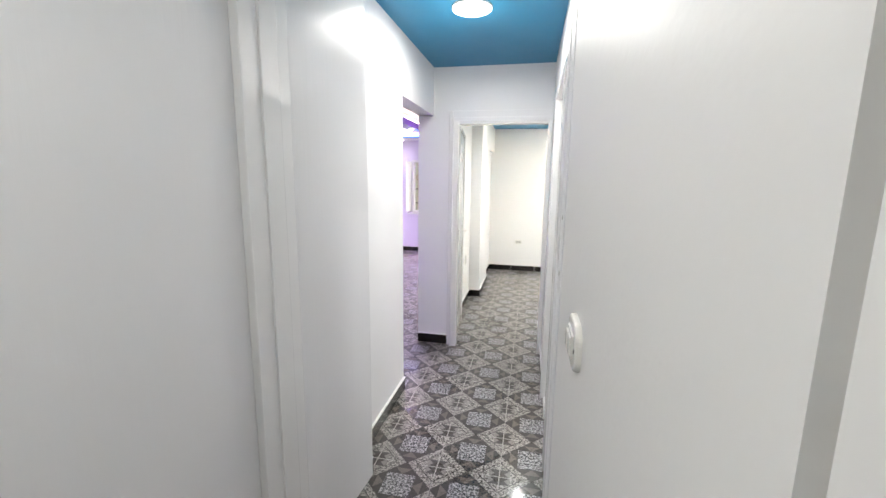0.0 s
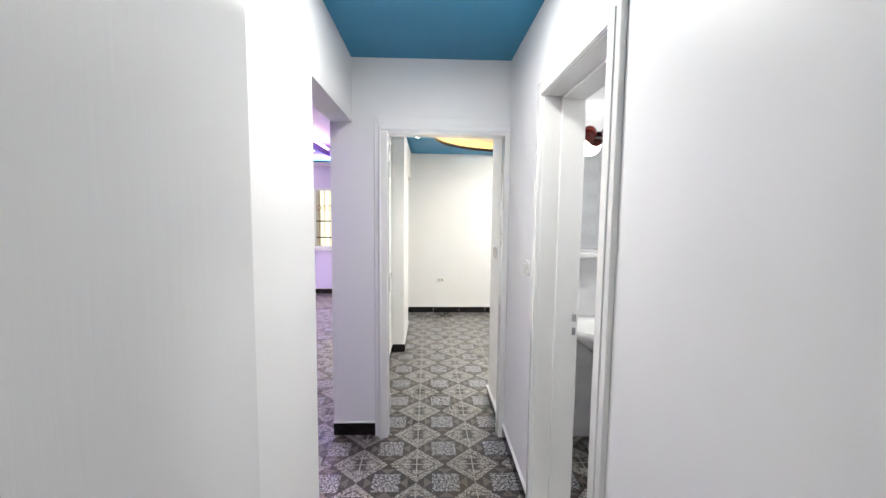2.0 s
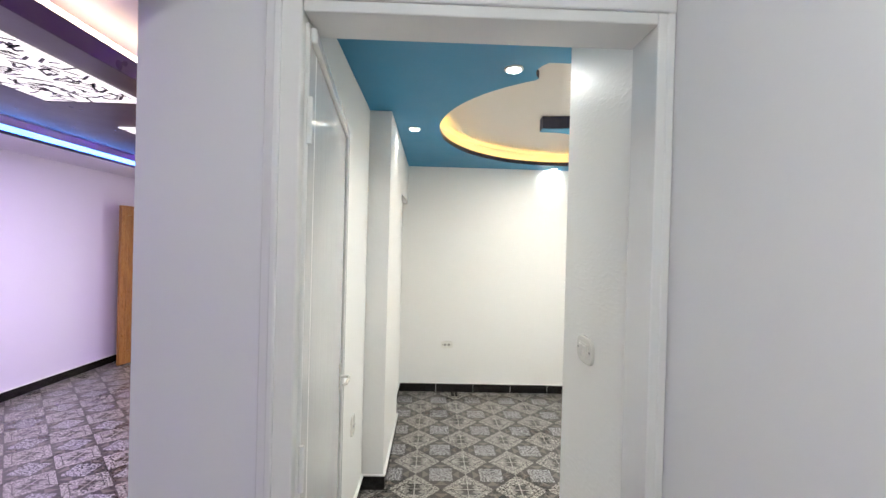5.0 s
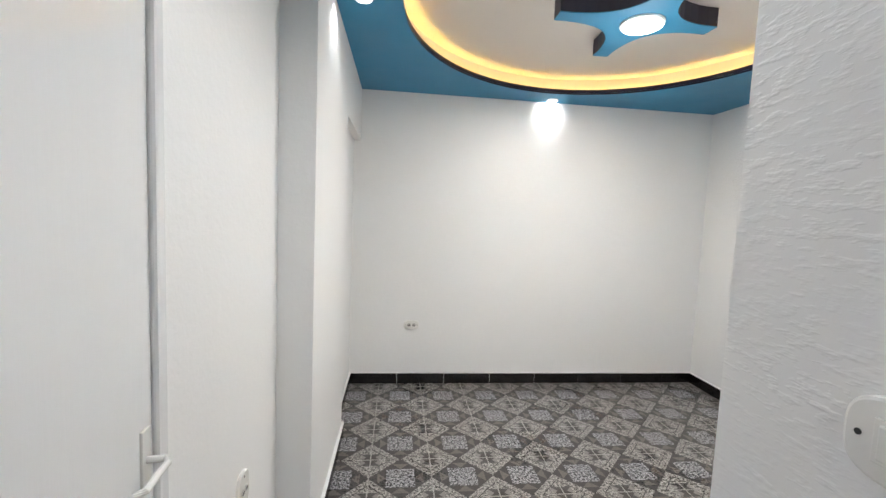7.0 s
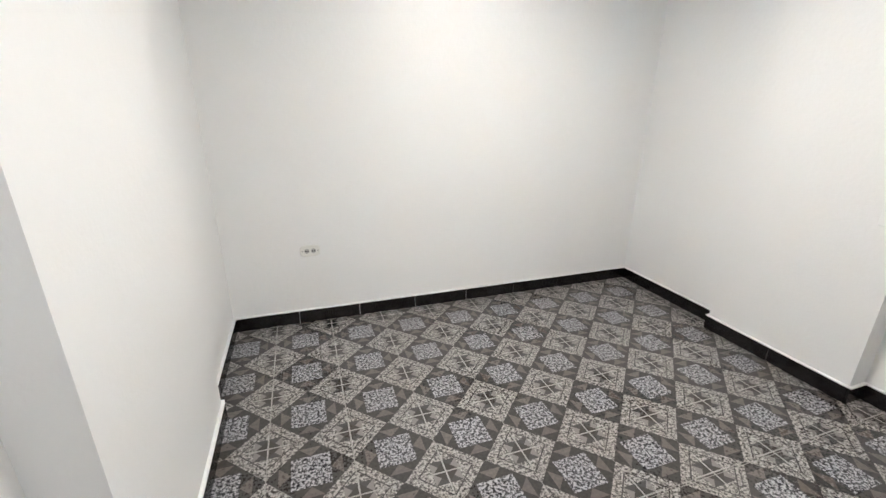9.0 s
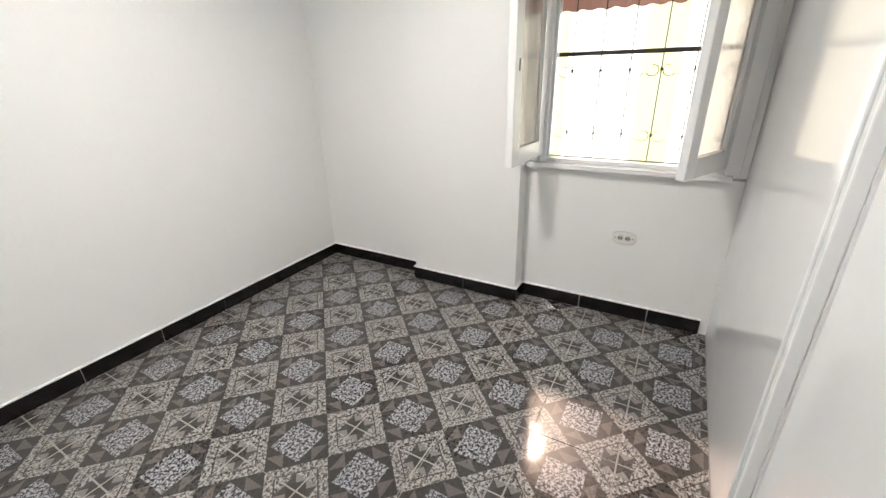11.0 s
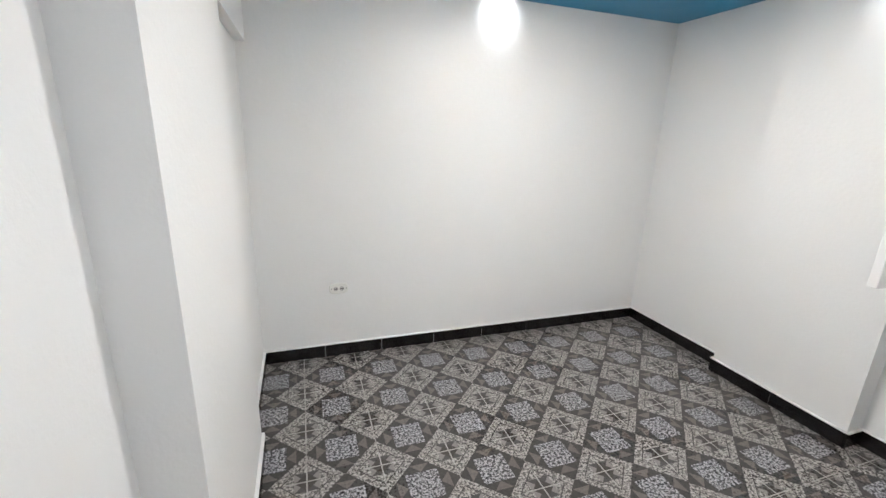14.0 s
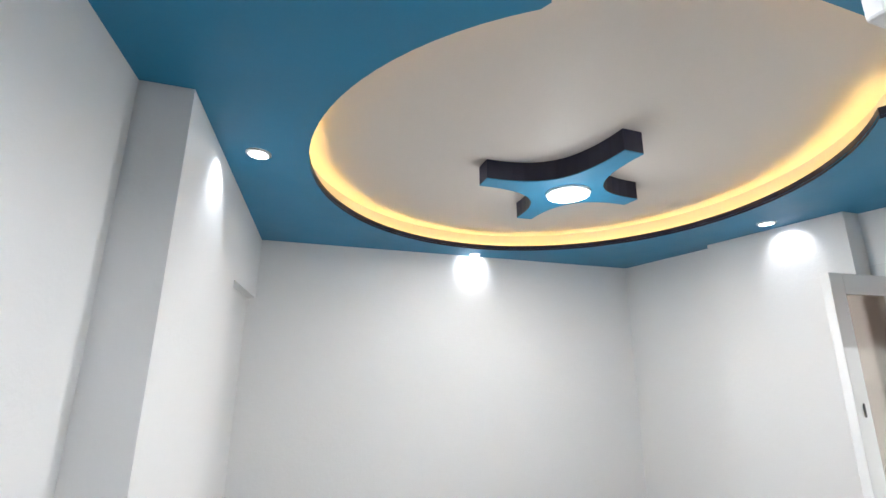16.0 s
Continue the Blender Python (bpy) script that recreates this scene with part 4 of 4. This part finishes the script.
lattice(-0.10, 0.52, -2.2, -0.45)
part("led_strip", boxes([(0.66, 0.70, -2.55, 2.05, 0.104, 0.14)]), PEACHLED, plate, "lit peach led strip")
for px, py in ((-0.4, 1.5), (0.3, -0.1), (-0.35, -0.9), (0.62, 1.3)):
    part("downlight", lathe([(0.04, -0.001), (0.04, -0.008), (0.02, -0.010)], 20, px, py), LAMPON, plate)
soffit = empty("ceiling_soffit", pose(-1.78, 2.2, 2.32), "white dropped soffit round the living room with blue led edges", "ceiling soffit")
# Soffit boards are white, with the lilac light in their colour.
part("board", boxes([(-1.64, 1.64, 1.95, 2.68, 0.0, 0.05)], 0.003), LILAC_LIT, soffit)
part("board", boxes([(-1.64, -1.0, -4.2, 1.95, 0.0, 0.05)], 0.003), LILAC_LIT, soffit)
part("led_strip", boxes([(-1.0, 1.64, 1.925, 1.95, 0.012, 0.055)]), BLUELED, soffit, "lit blue led strip")
part("led_strip", boxes([(-1.0, -0.975, -4.2, 1.925, 0.012, 0.055)]), BLUELED, soffit, "lit blue led strip")
part("edge", boxes([(-1.0, 1.64, 1.93, 1.952, -0.012, 0.010)]), NAVY, soffit, "navy soffit edge")
part("edge", boxes([(-1.0, -0.978, -4.2, 1.93, -0.012, 0.010)]), NAVY, soffit, "navy soffit edge")
part("led_strip", boxes([(-0.98, 1.64, 1.97, 2.0, 0.055, 0.075)]), VIOLED, soffit, "lit violet led strip")
for px in (-1.4, 0.0, 1.2):
    part("downlight", lathe([(0.04, 0.0), (0.04, -0.008), (0.02, -0.010)], 20, px, 2.5), LAMPON, soffit)
spot("soffit_beam", -3.18, 4.70, 2.30, 12)
spot("soffit_beam", -1.78, 4.70, 2.30, 8)

violet = part("led_strip", boxes([(-0.172, -0.15, -1.9, 4.8, 2.50, 2.512)]), VIOSOFT)
tagged(violet, "lit violet led strip along the living room cornice", "led strip")

# Ledge added under the strip so its violet light stays off the hall.
trim_cornice = structure("trim_cornice", boxes([(-0.25, -0.14, -1.9, 4.85, 2.44, 2.496), (-0.25, -0.236, -1.9, 4.85, 2.494, 2.52)], 0.004), LILAC_LIT, "white ledge that shields the violet strip from below", "trim")

door_5 = empty("door_5", pose(-2.73, 4.9, 0), "open varnished wooden double door with glazed and panelled leaves", "door", "", "structure")
part("frame_post", under(door_5, boxes([(-3.16, -3.10, 4.86, 5.03, 0, 1.99), (-3.20, -3.12, 4.85, 4.88, 0, 2.05)], 0.004)), WOOD, door_5)
part("frame_post", under(door_5, boxes([(-2.36, -2.30, 4.86, 5.03, 0, 1.99), (-2.34, -2.26, 4.85, 4.88, 0, 2.05)], 0.004)), WOOD, door_5)
part("frame_head", under(door_5, boxes([(-3.10, -2.36, 4.86, 5.03, 1.94, 1.99), (-3.20, -2.26, 4.85, 4.88, 1.99, 2.05)], 0.004)), WOOD, door_5)
part("threshold", under(door_5, boxes([(-3.10, -2.36, 4.88, 5.02, -0.002, 0.02)], 0.003)), CERAMIC, door_5)


def wooden_leaf(m, panelled):
    w = 0.74 if panelled else 0.44
    lf = part("leaf", moved(boxes([(0, 0.09, -0.02, 0.02, 0.01, 1.93), (w - 0.09, w, -0.02, 0.02, 0.01, 1.93), (0.09, w - 0.09, -0.02, 0.02, 0.01, 0.17), (0.09, w - 0.09, -0.02, 0.02, 1.82, 1.93)], 0.004), m), WOOD if panelled else WOODL, door_5)
    if panelled:
        part("panel", moved(boxes([(0.09, w - 0.09, -0.008, 0.008, 0.17, 1.82)]), m), WOOD, lf)
        for k in range(5):
            z = 0.30 + k * 0.30
            part("raised_panel", moved(boxes([(0.16, w - 0.16, -0.03, 0.03, z, z + 0.16)], 0.016), m), WOODL, lf)
    else:
        for k in range(3):
            z = 0.17 + k * 0.56
            part("pane", moved(boxes([(0.09, w - 0.09, -0.004, 0.004, z, z + 0.53)]), m), PANEG, lf)
        part("rail", moved(boxes([(0.09, w - 0.09, -0.02, 0.02, 0.68, 0.75), (0.09, w - 0.09, -0.02, 0.02, 1.25, 1.32)], 0.004), m), WOODL, lf)


Z5 = door_5.matrix_world.inverted()
wooden_leaf(Z5 @ Matrix.Translation((-3.10, 4.84, 0)) @ pose(0, 0, 0, 0, 0, -100), True)
wooden_leaf(Z5 @ Matrix.Translation((-3.08, 5.06, 0)) @ pose(0, 0, 0, 0, 0, 38), False)

window_2 = empty("window_2", pose(-1.12, 4.9, 0.84), "white framed living room window with gold iron scrolls", "window", "", "structure")
part("window_frame", under(window_2, boxes([(-1.62, -1.57, 4.85, 4.98, 0.84, 1.93), (-0.67, -0.62, 4.85, 4.98, 0.84, 1.93), (-1.57, -0.67, 4.85, 4.98, 1.88, 1.93), (-1.57, -0.67, 4.85, 4.98, 0.84, 0.88)], 0.004)), GLOSSW, window_2)
part("sash", under(window_2, boxes([(-1.655, -1.625, 4.50, 4.86, 0.86, 1.90)], 0.004)), GLOSSW, window_2)
part("window_sill", under(window_2, boxes([(-1.70, -0.56, 4.78, 4.90, 0.80, 0.84)], 0.004)), GLOSSW, window_2)
grille = empty("window_grille", pose(-1.12, 5.0, 0.84), "gold and dark iron scroll grille in the living room window", "window grille")
for k in range(9):
    gx = -1.52 + k * 0.1
    part("bar", under(grille, tube([(gx, 5.0, 0.88), (gx, 5.0, 1.88)], 0.006, 6)), GOLD, grille)
    part("scroll", under(grille, tube([(gx + 0.035 * math.cos(a), 4.995, 1.55 + 0.06 * math.sin(a) + 0.004 * i) for i, a in enumerate(np.linspace(0, 5.5, 12))], 0.006, 6)), GOLD, grille)
for gz in (1.02, 1.32):
    part("rail", under(grille, boxes([(-1.57, -0.67, 4.99, 5.01, gz, gz + 0.02)])), IRON, grille)
# Emissive sheet in place of the daylight behind the living room grille.
structure("backdrop_north", box(-1.62, -0.3, 6.2, 6.25, 0.0, 3.0), DAYW, "warm glowing backdrop outside the living room window", "backdrop")
for z in (0.42, 1.05, 1.13):
    switch_plate("wall_switch", basis(-2.05, 4.88, z, (0, -1, 0)), 0.125, 0.07, "ivory oval switch plate on the lilac-lit wall", "switch", "switch", "living room switch plates")

# ---------------------------------------------------------------- skirting and tiles, piece by piece
SKH, SKT, SKL = 0.085, 0.012, 0.395
skirt_mesh = {}


def skirting(ax, ay, bx, by, normal, phase=0.0, parent=None):
    """Black skirting tiles from a to b along a wall, standing out along the normal."""
    d = Vector((bx - ax, by - ay, 0))
    total = d.length
    d.normalize()
    s = -phase
    while s < total - 0.004:
        s0, s1 = max(s, 0.0), min(s + SKL - 0.004, total)
        if s1 - s0 > 0.008:
            key = round(s1 - s0, 3)
            if key not in skirt_mesh:
                skirt_mesh[key] = mesh_of(box(0, s1 - s0, 0, SKT, 0.0, SKH, 0.002, 1), "skirting_tile", BLACKT)
            ob = new("skirting_tile", skirt_mesh[key])
            ob.parent = parent
            nv = Vector(normal)
            ob.matrix_world = Matrix(((d.x, nv.x, 0, ax + d.x * s0), (d.y, nv.y, 0, ay + d.y * s0), (0, 0, 1, 0.002), (0, 0, 0, 1)))
        s += SKL
    cap = box(0, total, 0, SKT + 0.004, SKH + 0.002, SKH + 0.010, 0.002, 1)
    cap.transform(Matrix(((d.x, normal[0], 0, ax), (d.y, normal[1], 0, ay), (0, 0, 1, 0.002), (0, 0, 0, 1))))
    part("plaster_edge", cap, WHITE, parent)


baseboard = empty("baseboard", pose(0, 0, 0), "glossy black tile skirting along the white walls", "skirting", "", "structure")
W, E_, N_, S_ = (-1, 0, 0), (1, 0, 0), (0, 1, 0), (0, -1, 0)
skirting(X_BW2 - 0.05, Y_N, X_E, Y_N, S_, 0.0, baseboard)
skirting(X_E, Y_N, X_E, 2.57, W, 0.1, baseboard)
skirting(X_E, 2.57, X_P - SKT, 2.57, N_, 0.0, baseboard)
skirting(X_P, 2.57, X_P, 1.80, W, 0.0, baseboard)
skirting(X_P - SKT, 1.80, X_W, 1.80, S_, 0.0, baseboard)
skirting(X_W, 1.80, X_W, Y_S + 0.04, W, 0.0, baseboard)
skirting(X_BW2 - 0.05, 2.62, X_BW2 - 0.05, Y_N, E_, 0.2, baseboard)
skirting(X_BW2 - 0.05, 2.62, X_BW2 + SKT, 2.62, N_, 0.0, baseboard)
skirting(X_BW2, 1.68, X_BW2, 2.62, E_, 0.0, baseboard)
skirting(X_BW, 1.68, X_BW2 + SKT, 1.68, S_, 0.0, baseboard)
skirting(X_BW, 0.84, X_BW, 1.68, E_, 0.2, baseboard)
skirting(X_R, 0.07, X_R, Y_C, W, 0.1, baseboard)
skirting(-0.14, 0.0, 0.141, 0.0, S_, 0.0, baseboard)
skirting(0.0, -1.82, 0.0, -0.915, E_, 0.2, baseboard)
skirting(0.0, -1.83, 0.116, -1.83, N_, 0.0, baseboard)
skirting(1.02, -0.75, 1.02, -0.03, W, 0.1, baseboard)
skirting(1.02, -2.41, 1.02, -1.61, W, 0.1, baseboard)
skirting(-3.42, -1.9, -3.42, 4.88, E_, 0.1, baseboard)
skirting(-3.42, 4.88, -3.21, 4.88, S_, 0.0, baseboard)
skirting(-2.25, 4.88, -0.14, 4.88, S_, 0.0, baseboard)
skirting(-0.14, 0.13, -0.14, 4.88, W, 0.0, baseboard)

T = 0.339
TX0, TY0 = 0.435, 1.690


def tile_mesh(x0, x1, y0, y1):
    """A tile clipped to the given part of its unit square, with its print in the UV map."""
    g = 0.0019
    bm = bmesh.new()
    uv = bm.loops.layers.uv.new("UVMap")
    ch = 0.0007
    ax, bx, ay, by = x0 * T + g, x1 * T - g, y0 * T + g, y1 * T - g
    lo = [(ax, ay, -0.003), (bx, ay, -0.003), (bx, by, -0.003), (ax, by, -0.003)]
    mid = [(p[0], p[1], -ch) for p in lo]
    hi = [(ax + ch, ay + ch, 0), (bx - ch, ay + ch, 0), (bx - ch, by - ch, 0), (ax + ch, by - ch, 0)]
    rings = [[bm.verts.new(p) for p in r] for r in (lo, mid, hi)]
    for a, b in zip(rings, rings[1:]):
        for i in range(4):
            bm.faces.new((a[i], a[(i + 1) % 4], b[(i + 1) % 4], b[i]))
    bm.faces.new(rings[2])
    for f in bm.faces:
        for l in f.loops:
            l[uv].uv = (l.vert.co.x / T, l.vert.co.y / T)
    return mesh_of(bm, "tile", TILE)


tile_cache = {}


def lay(x0, x1, y0, y1):
    i0, i1 = math.floor((x0 - TX0) / T), math.ceil((x1 - TX0) / T)
    j0, j1 = math.floor((y0 - TY0) / T), math.ceil((y1 - TY0) / T)
    for i in range(i0, i1):
        for j in range(j0, j1):
            px, py = TX0 + i * T, TY0 + j * T
            c = (max(0, (x0 - px) / T), min(1, (x1 - px) / T), max(0, (y0 - py) / T), min(1, (y1 - py) / T))
            if c[1] - c[0] < 0.02 or c[3] - c[2] < 0.02:
                continue
            key = tuple(round(v, 3) for v in c)
            if key not in tile_cache:
                tile_cache[key] = tile_mesh(*c)
            ob = new("tile", tile_cache[key])
            ob.parent = floor
            ob.location = (px, py, 0)


lay(X_BW, X_R, 0.06, Y_C)
lay(X_BW, 1.13, Y_C, Y_S)
lay(X_BW, X_W, Y_S, 1.68)
lay(X_BW2 - 0.05, X_W, 1.68, Y_N)
lay(-0.14, 1.02, -4.2, 0.0)
lay(0.235, 0.98, 0.0, 0.06)
lay(-2.1, -0.14, -0.2, 2.6)


def lay_joined(regions):
    verts, faces, uvs = [], [], []
    for x0, x1, y0, y1 in regions:
        for i in range(math.floor((x0 - TX0) / T), math.ceil((x1 - TX0) / T)):
            for j in range(math.floor((y0 - TY0) / T), math.ceil((y1 - TY0) / T)):
                px, py = TX0 + i * T, TY0 + j * T
                ax, bx, ay, by = max(px, x0) + 0.0018, min(px + T, x1) - 0.0018, max(py, y0) + 0.0018, min(py + T, y1) - 0.0018
                if bx - ax < 0.01 or by - ay < 0.01:
                    continue
                k = len(verts)
                verts += [(ax, ay, 0), (bx, ay, 0), (bx, by, 0), (ax, by, 0), (ax, ay, -0.003), (bx, ay, -0.003), (bx, by, -0.003), (ax, by, -0.003)]
                for q in ((0, 1, 2, 3), (4, 5, 1, 0), (5, 6, 2, 1), (6, 7, 3, 2), (7, 4, 0, 3)):
                    faces.append([k + v for v in q])
                    uvs += [((verts[k + v][0] - px) / T, (verts[k + v][1] - py) / T) for v in q]
    me = bpy.data.meshes.new("far_tiles")
    me.from_pydata(verts, [], faces)
    layer = me.uv_layers.new(name="UVMap")
    for i, (a, b) in enumerate(uvs):
        layer.data[i].uv = (a, b)
    me.materials.append(TILE)
    ob = new("far_tiles", me)
    ob.parent = floor
    tagged(ob, "patterned ceramic floor tiles of the far rooms", "", "", "stuff")


lay_joined([(-3.42, -2.1, -2.0, 4.88), (-2.1, -0.14, 2.6, 4.88), (-2.1, -0.14, -2.0, -0.2), (-4.2, -1.62, 5.02, 7.4), (1.15, 2.95, -2.3, -0.05)])
bath_tile = {}
for i in range(4):
    for j in range(10):
        x0, x1 = 1.16 + i * 0.45, min(1.16 + i * 0.45 + 0.4495, 2.945)
        z0, z1 = 0.0 + j * 0.252, min(j * 0.252 + 0.2517, 2.465)
        key = (round(x1 - x0, 3), round(z1 - z0, 3))
        if key not in bath_tile:
            bath_tile[key] = mesh_of(box(0, key[0], 0, 0.012, 0, key[1], 0.0004, 1), "wall_tile", BATHT)
        ob = new("wall_tile", bath_tile[key])
        ob.parent = wall_bath_north
        ob.location = (x0, -0.042, z0)
        ob = new("wall_tile", bath_tile[key])
        ob.parent = wall_bath_east
        ob.matrix_world = Matrix.Translation((2.938, -2.29 + 0.5625 * i, z0)) @ pose(0, 0, 0, 0, 0, 90) @ Matrix.Diagonal((0.5617 / key[0], -1, 1, 1))
        ob = new("wall_tile", bath_tile[key])
        ob.parent = wall_bath_south
        ob.location = (x0, -2.30, z0)
